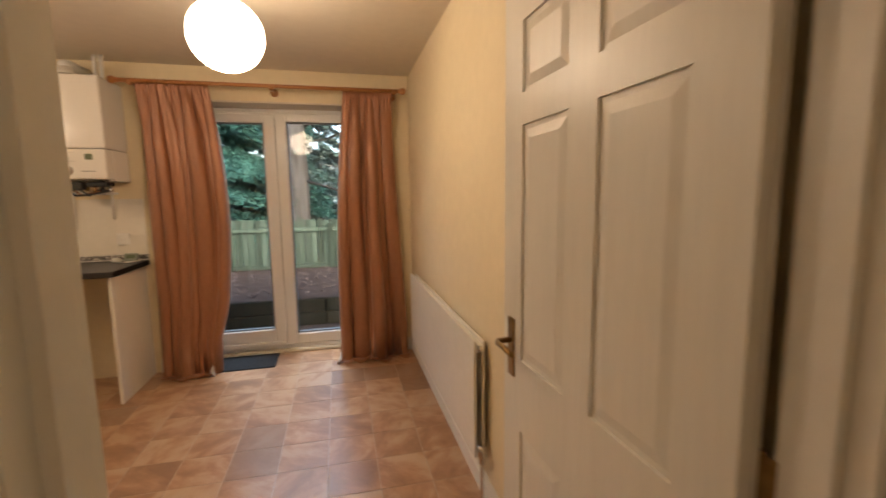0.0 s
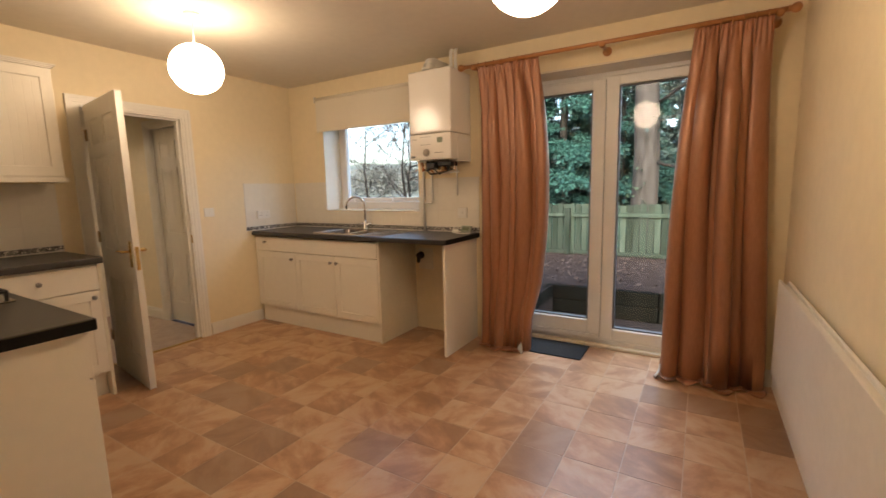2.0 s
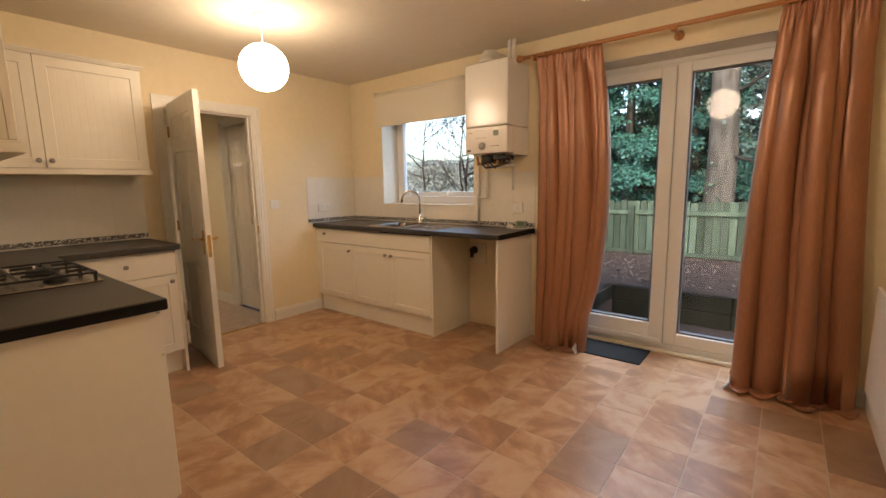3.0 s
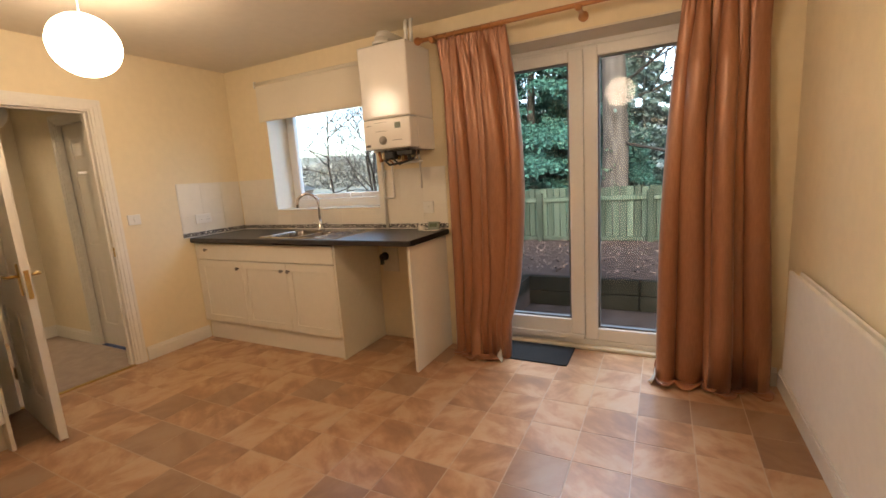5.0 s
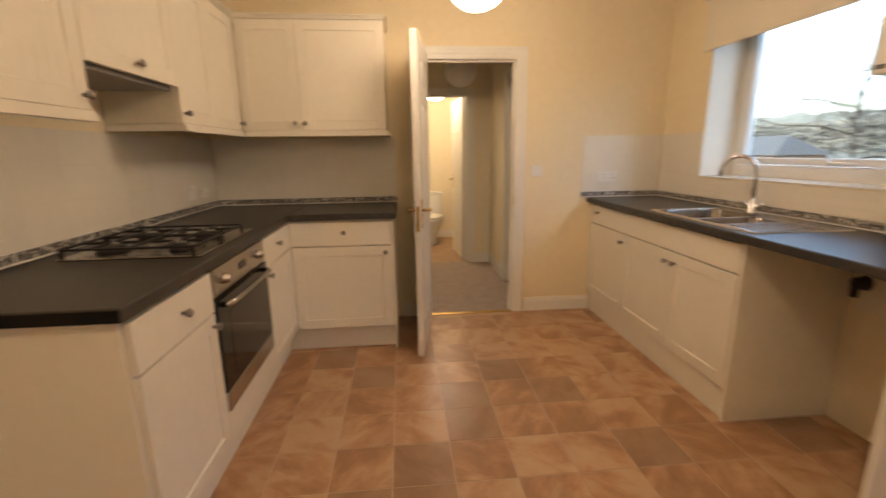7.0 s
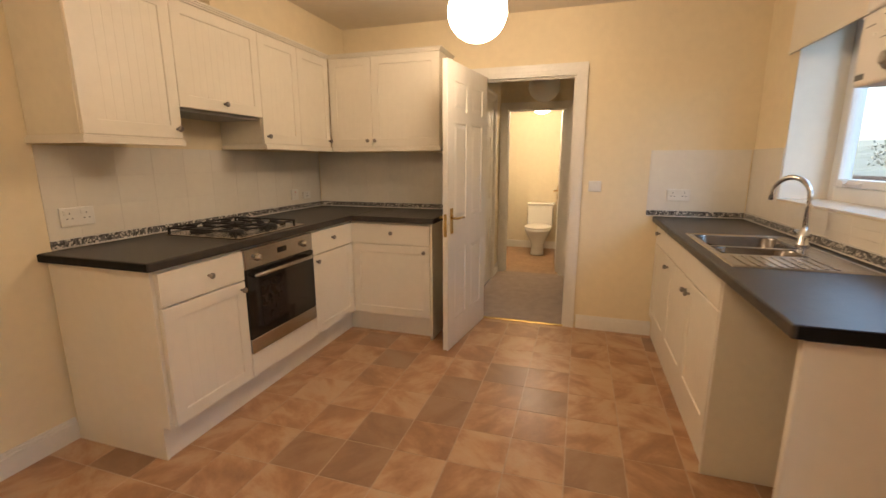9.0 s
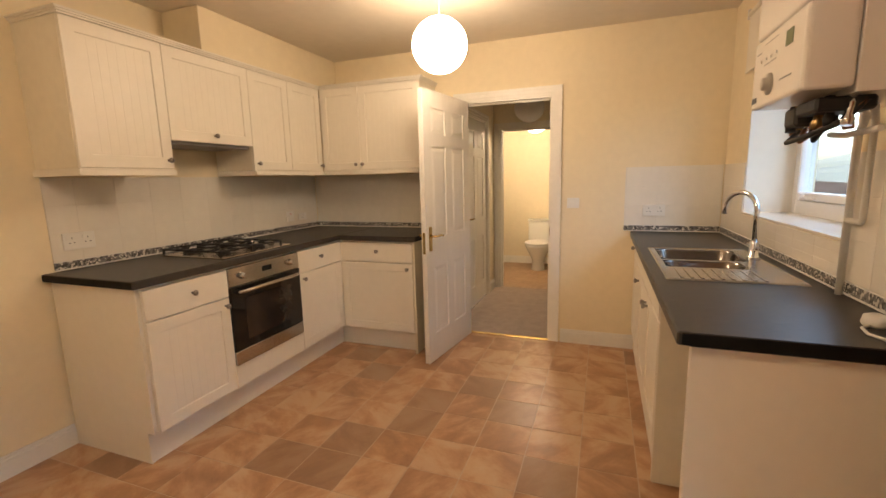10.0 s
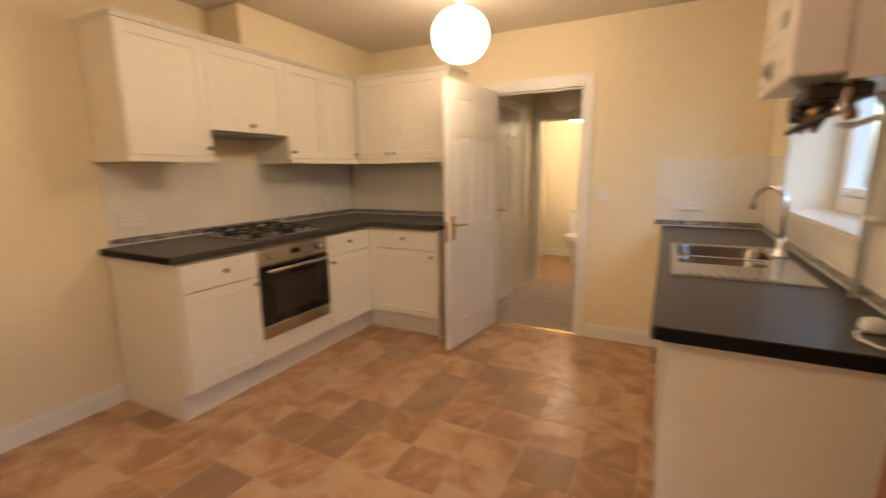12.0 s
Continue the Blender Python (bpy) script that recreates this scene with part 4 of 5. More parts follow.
sk = thing("sink", pose(SKX, SKY_, WT1), "stainless steel sink with one and a half bowls and a drainer", "sink")
SX, SD = 0.79, 0.465
bowls = ((0.045, 0.35, 0.03, 0.395, 0.15), (0.38, 0.54, 0.03, 0.345, 0.12))


def sink_top():
    """A pressed steel sheet in one piece: raised rim, flat field, and open places over the bowls."""
    bm = bmesh.new()
    xs = [0, 0.006, 0.012, 0.045, 0.35, 0.38, 0.54, SX - 0.012, SX - 0.006, SX]
    ys = [0, 0.006, 0.012, 0.03, 0.345, 0.395, SD - 0.012, SD - 0.006, SD]

    def height(i, j):
        k = min(i, j, len(xs) - 1 - i, len(ys) - 1 - j)
        return (0.0005, 0.0075, 0.0045)[min(k, 2)]
    g = [[bm.verts.new((x, y, height(i, j))) for i, x in enumerate(xs)] for j, y in enumerate(ys)]
    for j in range(len(ys) - 1):
        for i in range(len(xs) - 1):
            if any(b[0] - 1e-6 <= xs[i] and xs[i + 1] <= b[1] + 1e-6 and b[2] - 1e-6 <= ys[j] and ys[j + 1] <= b[3] + 1e-6 for b in bowls):
                continue
            bm.faces.new((g[j][i], g[j][i + 1], g[j + 1][i + 1], g[j + 1][i]))
    return bm


part("drainer", sink_top(), STEEL, sk, "ribbed steel drainer and rim")
for k in range(9):
    part("rib", boxes((0.57, 0.76, 0.055 + 0.035 * k, 0.067 + 0.035 * k, 0.0048, 0.0075), bev=0.001), STEEL, sk)
for x0, x1, y0, y1, dp in bowls:
    bm = bmesh.new()
    rings = []
    for inset, z, rad in ((0.0, 0.0045, 0.065), (0.004, -0.004, 0.065), (0.010, -dp * 0.75, 0.07), (0.03, -dp, 0.06), (0.09, -dp - 0.003, 0.03)):
        inset = min(inset, (x1 - x0) * 0.35)
        ax, bx, ay, by = x0 + inset, x1 - inset, y0 + inset, y1 - inset
        rad = min(rad, (bx - ax) / 2 - 0.001)
        ring = []
        for cx, cy, a0 in ((bx - rad, by - rad, 0), (ax + rad, by - rad, 90), (ax + rad, ay + rad, 180), (bx - rad, ay + rad, 270)):
            for k in range(6):
                t = radians(a0 + 18 * k)
                ring.append(bm.verts.new((cx + rad * math.cos(t), cy + rad * math.sin(t), z)))
        rings.append(ring)
    for p, q in zip(rings, rings[1:]):
        for k in range(len(p)):
            f = bm.faces.new((p[k], p[(k + 1) % len(p)], q[(k + 1) % len(p)], q[k]))
            f.smooth = True
    bm.faces.new(rings[-1])
    bw = part("bowl", bm, BOWL, sk, "steel bowl, its dark reflections put into the colour")
    part("waste", lathe([(0.028, -dp - 0.0025), (0.024, -dp - 0.001), (0.01, -dp - 0.002)], 16), CHROME, bw, "chrome waste", pose((x0 + x1) / 2, (y0 + y1) / 2, 0))

tap = thing("tap", pose(1.055, 3.226, WT1 + 0.004), "chrome swan-neck mixer tap behind the sink", "tap")
part("base", lathe([(0.028, 0), (0.028, 0.012), (0.020, 0.018), (0.019, 0.075), (0.013, 0.085)], 18), CHROME, tap)
neck = [(0, 0, 0.08), (0, 0, 0.225)] + [(-x, 0, z) for x, y, z in arc(0.085, 0.225, 0.085, 180, 12, 14)] + [(-0.172, 0, 0.20)]
part("spout", tube(neck, 0.0115, 12), CHROME, tap, m=pose(0, 0, 0, 0, 0, 35))
for s in (-1, 1):
    part("lever", tube([(s * 0.018, 0, 0.045), (s * 0.05, 0, 0.052), (s * 0.075, -0.005, 0.062)], 0.007, 8), CHROME, tap, "chrome tap lever")

# ---- splashbacks ----
tile_mesh = {}


def splash(name, m, w, z0, z1, label, holes=()):
    """A tiled splashback on a wall; local x along the wall, y out of it."""
    s = thing(name, m, label, "splashback", kind="structure")
    part("grout", boxes((0, w, 0.0, 0.004, z0 + 0.046, z1)), GROUT, s)
    part("mosaic_border", boxes((0, w, 0.0, 0.007, z0 + 0.008, z0 + 0.042)), MOSAIC, s, "black and white mosaic border strip")
    part("sealant", boxes((0, w, 0.0, 0.012, z0 + 0.001, z0 + 0.008), bev=0.003), PLASTIC, s, "white silicone bead")
    part("trim", boxes((0, w, 0.0, 0.0085, z0 + 0.0425, z0 + 0.0455)), PLASTIC, s, "thin white trim above the border")
    tw, rows = 0.2, 3
    th = (z1 - z0 - 0.046) / rows
    for r in range(rows):
        x = 0.0
        while x < w - 0.01:
            ww = min(tw, w - x)
            za, zb = z0 + 0.046 + r * th, z0 + 0.046 + (r + 1) * th
            if not any(x < h[1] and x + ww > h[0] and za < h[3] and zb > h[2] for h in holes):
                key = (round(ww, 3), round(th, 3))
                if key not in tile_mesh:
                    tile_mesh[key] = mesh_of("tile", boxes((0.0006, ww - 0.0006, 0.002, 0.0050, 0.0006, th - 0.0006), bev=0.0005), TILE)
                part("tile", tile_mesh[key], TILE, s, m=pose(x, 0, za))
            x += tw
    return s


SZ1 = 1.370
splash("splashback_1", pose(0.005, 0.0, 0), 2.135, WT1, SZ1, "white tiled splashback with a mosaic border behind the hob")
splash("splashback_2", pose(0.0, 1.28, 0, 0, 0, -90), 1.27, WT1, SZ1, "white tiled splashback with a mosaic border beside the door")
splash("splashback_3", pose(0.0, N - 0.01, 0, 0, 0, -90), N - 0.01 - 2.70, WT1, SZ1, "white tiled splashback with a mosaic border beside the sink")
# behind the sink, in three stretches round the window
splash("splashback_4", pose(WA, N, 0, 0, 0, 180), WA - 0.008, WT1, SZ1, "white tiled splashback with a mosaic border left of the window")
splash("splashback_5", pose(WB, N, 0, 0, 0, 180), WB - WA, WT1, WZ0 - 0.003, "white tiles and mosaic border under the window sill")
splash("splashback_6", pose(2.215, N, 0, 0, 0, 180), 2.215 - WB, WT1, SZ1, "white tiled splashback with a mosaic border behind the boiler pipes")


def socket(name, m, w, h, label, category, gang=2, red=False):
    """A wall plate; local x along the wall, y out of it."""
    s = thing(name, m, label, category)
    part("plate", boxes((-w / 2, w / 2, 0, 0.011, -h / 2, h / 2), bev=0.003, seg=2), PLASTIC, s)
    for i in range(gang):
        x = (i - (gang - 1) / 2) * w * 0.5
        if category == "socket":
            part("rocker", boxes((x + 0.012, x + 0.026, 0.011, 0.015, 0.010, 0.030), bev=0.002), PLASTIC, s)
            part("pin_holes", boxes((x - 0.004, x + 0.0, 0.0105, 0.0114, 0.012, 0.020), (x - 0.016, x - 0.008, 0.0105, 0.0114, -0.010, -0.006), (x + 0.006, x + 0.014, 0.0105, 0.0114, -0.010, -0.006)), INK, s)
        else:
            part("rocker", boxes((x - 0.008, x + 0.008, 0.011, 0.016, -0.014, 0.014), bev=0.003), PLASTIC, s)
    if red:
        part("neon", boxes((-0.006, 0.006, 0.011, 0.0125, 0.018, 0.026)), RED, s, "red indicator")
    return s


socket("double_socket", pose(2.02, 0.0078, 1.05), 0.146, 0.086, "white double socket on the tiles above the hob counter", "socket")
socket("fused_switch", pose(0.395, 0.0078, 1.032), 0.086, 0.086, "white cooker switch with a red neon on the tiles", "switch", 1, True)
socket("double_socket", pose(0.235, 0.0078, 1.02), 0.10, 0.06, "white socket in the corner of the tiled counter", "socket", 1)
socket("double_socket", pose(0.0078, 2.895, 1.062, 0, 0, -90), 0.146, 0.080, "white double socket on the tiles beside the sink", "socket")
socket("light_switch", pose(0.0, 2.338, 1.115, 0, 0, -90), 0.090, 0.078, "white light switch beside the lobby door", "switch", 1)
socket("fused_switch", pose(2.063, N - 0.0078, 1.072, 0, 0, 180), 0.086, 0.086, "white fused switch on the tiles under the boiler", "switch", 1)
socket("light_switch", pose(3.21, 0.0, 1.135), 0.090, 0.086, "white double light switch beside the entrance door", "switch", 2)
th = thing("thermostat", pose(2.923, 0.0, 1.493), "white wall thermostat with a round dial", "thermostat")
part("casing", boxes((-0.044, 0.044, 0, 0.028, -0.033, 0.033), bev=0.006, seg=2), PLASTIC, th)
part("dial", lathe([(0.022, 0), (0.021, 0.006), (0.015, 0.009)], 20), surface("dial_cream", (0.66, 0.62, 0.52), 0.4), th, "round cream dial", pose(0.0, 0.028, 0.002, -90))

# ---- boiler ----
bo = thing("boiler", pose(1.765, 2.985, 1.493), "white wall-hung gas boiler with a control panel", "boiler")
BX, BD, BH = 0.383, N - 2.985 - 0.004, 0.687
part("casing", boxes((0, BX, 0, BD, 0.215, BH), bev=0.014, seg=4), ENAMEL, bo)
pnl = part("control_panel", boxes((0.001, BX - 0.001, -0.004, 0.10, 0.012, 0.211), bev=0.012, seg=3), ENAMEL, bo)
part("tray", boxes((0.002, BX - 0.002, 0.102, BD, 0.0, 0.213), bev=0.002), ENAMEL, bo)
part("dial", lathe([(0.030, 0), (0.029, 0.006), (0.018, 0.008), (0.017, 0.018), (0.01, 0.02)], 22), surface("dial_grey", (0.42, 0.39, 0.34), 0.3), pnl, "round grey dial", pose(0.160, -0.004, 0.068, 90))
part("display", boxes((0.262, 0.307, -0.006, -0.004, 0.140, 0.178)), LCD, pnl, "greenish display")
part("badge", boxes((0.015, 0.055, -0.0055, -0.004, 0.03, 0.046)), INK, pnl, "small dark badge")
for i in range(4):
    part("button", lathe([(0.005, 0), (0.004, 0.003)], 10), PLASTIC, pnl, m=pose(0.075 + 0.04 * i, -0.004, 0.145, 90))
for mk in ((0.235, 0.315, 0.062, 0.066), (0.03, 0.07, 0.17, 0.173), (0.10, 0.20, 0.186, 0.188), (0.10, 0.20, 0.128, 0.130)):
    part("print_mark", boxes((mk[0], mk[1], -0.0047, -0.0042, mk[2], mk[3])), INK, pnl)
under = thing("boiler_pipework", pose(1.765, 2.985, 1.491), "copper pipes and brass valves hanging under the boiler", "pipework")
rnd = random.Random(7)
part("valve_body", boxes((0.12, 0.20, 0.05, 0.15, -0.055, -0.001), bev=0.008), IRON, under, "black valve block")
part("pump_bracket", boxes((0.23, 0.35, 0.04, 0.16, -0.035, -0.001), bev=0.006), IRON, under)
for i in range(9):
    part("valve", lathe([(0.012, -0.072), (0.014, -0.055), (0.009, -0.045), (0.012, -0.02), (0.010, 0.0)], 10), (COPPER, BRASS_OLD, IRON, CHROME, BRASS_OLD)[i % 5], under, m=pose(0.05 + 0.036 * i, 0.07 + 0.08 * rnd.random(), 0.012 * rnd.random(), rnd.uniform(-8, 8), rnd.uniform(-10, 10)))
for i in range(3):
    part("hose", tube([(0.10 + 0.05 * i, 0.13, -0.01), (0.09 + 0.04 * i, 0.10, -0.06), (0.16 + 0.03 * i, 0.05 + 0.02 * i, -0.095), (0.26, 0.06 + 0.02 * i, -0.085 + 0.012 * i), (0.34, 0.10, -0.06), (0.35, 0.14, -0.01)], 0.007, 8), (IRON, COPPER, IRON)[i], under)
part("link_pipe", tube([(0.10, 0.17, -0.075), (0.20, 0.165, -0.085), (0.36, 0.165, -0.08)], 0.008, 8), PLASTIC, under, "white painted cross pipe")


def pipe(name, pts, r, mat, label):
    return solid(name, tube(pts, r, 10), mat, label, "pipe")


pipe("white_pipe", [(1.685, N - 0.024, WT1), (1.685, N - 0.024, 1.42), (1.72, N - 0.03, 1.455), (1.80, N - 0.06, 1.47), (1.80, N - 0.08, 1.51)], 0.011, PLASTIC, "white painted pipe from worktop to boiler")
pipe("white_pipe", [(1.686, N - 0.026, 1.155), (1.765, N - 0.026, 1.155), (1.775, N - 0.026, 1.165), (1.775, N - 0.026, 1.40), (1.85, N - 0.06, 1.46), (1.86, N - 0.07, 1.51)], 0.009, PLASTIC, "white painted pipe loop under the boiler")
pipe("white_pipe", [(2.02, N - 0.02, 1.22), (2.02, N - 0.02, 1.42), (2.03, N - 0.06, 1.50)], 0.007, PLASTIC, "short white drain pipe under the boiler")
pipe("white_pipe", [(2.06, N - 0.16, 2.180), (2.06, N - 0.16, 2.33), (2.06, N - 0.14, 2.358)], 0.013, PLASTIC, "white pipe from boiler to ceiling")
pipe("white_pipe", [(2.10, N - 0.16, 2.180), (2.10, N - 0.16, 2.33), (2.10, N - 0.14, 2.358)], 0.013, PLASTIC, "white pipe from boiler to ceiling")
flue = thing("boiler_flue", pose(1.93, 3.05, 2.185), "white flue elbow on the boiler top", "flue")
part("collar", lathe([(0.062, 0), (0.062, 0.02), (0.046, 0.024), (0.046, 0.05)], 20), PLASTIC, flue)
part("elbow", tube([(0, 0, 0.03), (0, 0.01, 0.055), (0, 0.05, 0.066), (0, 0.268, 0.066)], 0.044, 16), PLASTIC, flue)
ti = thing("boiler_timer", pose(2.115, 3.255, WT1), "small grey-green digital timer on the worktop", "timer")
part("casing", boxes((-0.045, 0.045, 0, 0.03, 0, 0.062), bev=0.006, seg=2), GREYPL, ti, m=pose(0, 0, 0, -12))
part("screen", boxes((-0.03, 0.03, -0.0015, 0, 0.022, 0.05)), LCD, ti, m=pose(0, 0, 0, -12))
solid("white_plug", lathe([(0.026, 0), (0.03, 0.008), (0.026, 0.028), (0.012, 0.034)], 16), PLASTIC, "round white plastic plug on the worktop", "plug", m=pose(2.03, 3.235, WT1))
pipe("white_cable", [(2.03, 3.235, WT1 + 0.006), (2.07, 3.19, WT1 + 0.005), (2.12, 3.18, WT1 + 0.005), (2.17, 3.20, WT1 + 0.005), (2.185, 3.25, WT1 + 0.005)], 0.004, PLASTIC, "white cable lying on the worktop")
ao = thing("waste_outlet", pose(1.63, N, 0.685), "black waste trap on the wall under the worktop", "waste pipe")
part("trap", lathe([(0.034, 0), (0.034, 0.02), (0.026, 0.024), (0.026, 0.06), (0.018, 0.062)], 16), IRON, ao, m=pose(0, 0, 0, 90))
part("spigot", tube([(0, -0.05, 0), (0, -0.06, -0.02), (0, -0.06, -0.06)], 0.016, 10), IRON, ao)
solid("service_panel", boxes((1.60, 1.75, N - 0.012, N - 0.001, 0.56, 0.75), bev=0.002), CARC, "cream access panel in the appliance gap", "panel")

# ---- radiator ----
ra = thing("radiator", pose(4.178, 1.285, 0.0), "long cream panel radiator on the wall", "radiator")
RL, RZ0, RZ1 = 1.68, 0.225, 0.752
bm = boxes((0.0, 0.014, 0, RL, RZ0, RZ1), bev=0.005, seg=2)
part("front_panel", bm, GLOSS, ra)
part("back_panel", boxes((0.040, 0.052, 0.004, RL - 0.004, RZ0, RZ1 - 0.004), bev=0.004), GLOSS, ra)
part("header", boxes((0.0145, 0.0395, 0.01, RL - 0.01, RZ0 + 0.012, RZ0 + 0.045), (0.0145, 0.0395, 0.01, RL - 0.01, RZ1 - 0.055, RZ1 - 0.022)), GLOSS, ra)
for y in (0.35, RL - 0.35):
    part("bracket", boxes((0.0525, 0.0715, y - 0.02, y + 0.02, RZ0 + 0.1, RZ1 - 0.08)), GLOSS, ra)
part("bleed_valve", lathe([(0.011, 0), (0.011, 0.016), (0.006, 0.02)], 12), CHROME, ra, "chrome bleed plug", pose(0.026, 0.0, RZ1 - 0.03, 90))
va = part("valve", lathe([(0.013, 0.0), (0.013, 0.03), (0.019, 0.034), (0.019, 0.075), (0.012, 0.08)], 14), CHROME, ra, "chrome radiator valve", pose(0.026, -0.03, RZ0 - 0.01))
part("valve_tail", tube([(0.026, 0.003, RZ0 + 0.03), (0.026, -0.03, RZ0 + 0.03), (0.026, -0.03, 0.0)], 0.008, 10), CHROME, ra)

# ---- mat ----
solid("doormat", boxes((2.53, 3.09, 3.185, FY - 0.055, 0.0, 0.009), bev=0.003), RUBBER, "black ribbed doormat in front of the garden doors", "doormat")

# ---- lamps ----


def pendant(name, x, y, zc, r, mat, label, top=H, squash=0.97):
    p = thing(name, pose(x, y, top), label, "pendant lamp", "paper globe lamps")
    part("ceiling_rose", lathe([(0.045, 0), (0.044, -0.012), (0.03, -0.022), (0.01, -0.026)], 20), PLASTIC, p)
    part("flex", tube([(0, 0, -0.02), (0, 0, zc + r * squash - top + 0.01)], 0.004, 6), PLASTIC, p)
    prof = [(r * math.cos(a), squash * r * math.sin(a) + zc - top) for a in [radians(-80 + 160 * i / 18) for i in range(19)]]
    part("shade", lathe(prof, 36), mat, p, "white globe shade")
    return p


pendant("pendant_lamp", 3.222, 1.66, 2.04, 0.15, LIT, "lit white globe pendant lamp on a short flex")
pendant("pendant_lamp", 1.105, 1.69, 2.035, 0.15, LIT, "lit white globe pendant lamp on a short flex")
pendant("pendant_lamp", 3.55, -1.35, 2.05, 0.15, LITHALL, "dim lit globe pendant lamp in the hall")
pendant("pendant_lamp", -0.81, 1.872, 1.965, 0.14, PAPER, "unlit white globe pendant lamp in the lobby")
pendant("pendant_lamp", -2.11, 1.747, 1.995, 0.145, LITWC, "lit white globe pendant lamp in the toilet")

# ---- toilet ----
to = thing("toilet", pose(-3.19, 1.70, 0), "white ceramic close-coupled toilet against the wall", "toilet")


def oval(rings, seg=24):
    """A body from oval rings (centre x, half length, half width, z)."""
    bm = bmesh.new()
    vs = []
    for cx, a, b, z in rings:
        vs.append([bm.verts.new((cx + a * math.cos(2 * math.pi * i / seg), b * math.sin(2 * math.pi * i / seg), z)) for i in range(seg)])
    for p, q in zip(vs, vs[1:]):
        for i in range(seg):
            f = bm.faces.new((p[i], p[(i + 1) % seg], q[(i + 1) % seg], q[i]))
            f.smooth = True
    bm.faces.new(vs[0][::-1])
    bm.faces.new(vs[-1])
    return bm


part("pan", oval([(0.42, 0.14, 0.10, 0), (0.42, 0.13, 0.09, 0.03), (0.40, 0.12, 0.085, 0.14), (0.42, 0.19, 0.14, 0.26), (0.44, 0.235, 0.175, 0.34), (0.44, 0.24, 0.18, 0.375)]), CERAMIC, to)
part("seat", oval([(0.43, 0.245, 0.185, 0.377), (0.43, 0.25, 0.19, 0.385), (0.43, 0.245, 0.185, 0.400)]), PLASTIC, to, "white seat and lid")
part("cistern", boxes((0.005, 0.19, -0.18, 0.18, 0.36, 0.665), bev=0.02, seg=3), CERAMIC, to)
part("cistern_lid", boxes((0.0, 0.20, -0.19, 0.19, 0.667, 0.695), bev=0.008, seg=2), CERAMIC, to)
tr = thing("radiator", pose(-2.75, 1.1, 0), "small white radiator on the toilet wall", "radiator")
part("front_panel", boxes((0, 0.50, 0.05, 0.066, 0.10, 0.66), bev=0.006, seg=2), GLOSS, tr)
part("back_panel", boxes((0.004, 0.496, 0.022, 0.034, 0.10, 0.655), bev=0.004), GLOSS, tr)
part("bracket", boxes((0.1, 0.14, 0.001, 0.0215, 0.2, 0.6)), GLOSS, tr)
part("valve", tube([(0.52, 0.044, 0.13), (0.54, 0.044, 0.13), (0.54, 0.044, 0.0)], 0.008, 8), CHROME, tr)

# ---- garden ----
GZ, PATIO = -0.10, -0.49


def ground_sheet():
    """One sheet to the horizon, with a sunken terrace behind the house."""
    xs = [-400, -120, -40, -15, -6, -3, -1, 1, 2.048, 2.052, 3, 4, 5, 7, 7.002, 9, 15, 40, 120, 400]
    ys = [-400, -60, -4, 3.62, 3.66, 5, 6.068, 6.072, 7, 8, 9, 10, 11, 13, 16, 25, 60, 150, 400]

    def z(x, y):
        if 3.64 <= y <= 6.0685 and 2.05 < x < 7.001:
            return PATIO
        if y <= 3.63:
            return -0.5
        fall = 0.045 * max(0, min(y, 25) - 6) + 0.012 * max(0, min(y, 60) - 25)
        return GZ - fall + (noise.noise((x * 0.7, y * 0.7, 0)) * 0.03 if 6.2 < y < 30 else 0)
    bm = bmesh.new()
    g = [[bm.verts.new((x, y, z(x, y))) for x in xs] for y in ys]
    for j in range(len(ys) - 1):
        for i in range(len(xs) - 1):
            bm.faces.new((g[j][i], g[j][i + 1], g[j + 1][i + 1], g[j + 1][i]))
    return slab("ground", bm, SOIL, "brown leaf-strewn garden ground with a sunken terrace", "ground")


ground_sheet()
rnd = random.Random(3)
verts, faces = [], []
for _ in range(3800):
    x, y = rnd.uniform(-2, 6), rnd.uniform(6.15, 10.2)
    z = GZ - 0.045 * (y - 6) + 0.035
    a, s = rnd.uniform(0, 6.28), rnd.uniform(0.012, 0.032)
    t = rnd.uniform(-0.02, 0.02)
    k = len(verts)
    verts += [(x + s * math.cos(a), y + s * math.sin(a), z + t), (x - 0.8 * s * math.sin(a), y + 0.8 * s * math.cos(a), z), (x - s * math.cos(a), y - s * math.sin(a), z - t), (x + 0.7 * s * math.sin(a), y - 0.7 * s * math.cos(a), z + 0.006)]
    faces.append((k, k + 1, k + 2, k + 3))
me = bpy.data.meshes.new("fallen_leaves")
me.from_pydata(verts, [], faces)
me.materials.append(surface("dead_leaf", (0.095, 0.070, 0.060), 0.9, var=0.3, scale=3, fine=14, bump=0, c2=(0.03, 0.022, 0.02), spec=0.0))
tagged(new("fallen_leaves", me), "brown fallen leaves scattered on the garden ground", "leaves", kind="stuff")

wl = thing("retaining_wall", pose(2.05, 6.0, PATIO), "dark wet timber sleepers edging the sunken terrace", "retaining wall")
for i in range(2):
    for x0, x1 in ((0.0, 1.35), (1.36, 2.8), (2.81, 5.0)):
        part("sleeper", boxes((x0, x1 - 0.004, 0.0, 0.09, 0.003 + 0.195 * i, 0.193 + 0.195 * i), bev=0.008), SLEEPER, wl)
    part("sleeper", boxes((-0.09, 0.0, -2.1, 0.09, 0.003 + 0.195 * i, 0.193 + 0.195 * i), bev=0.008), SLEEPER, wl)

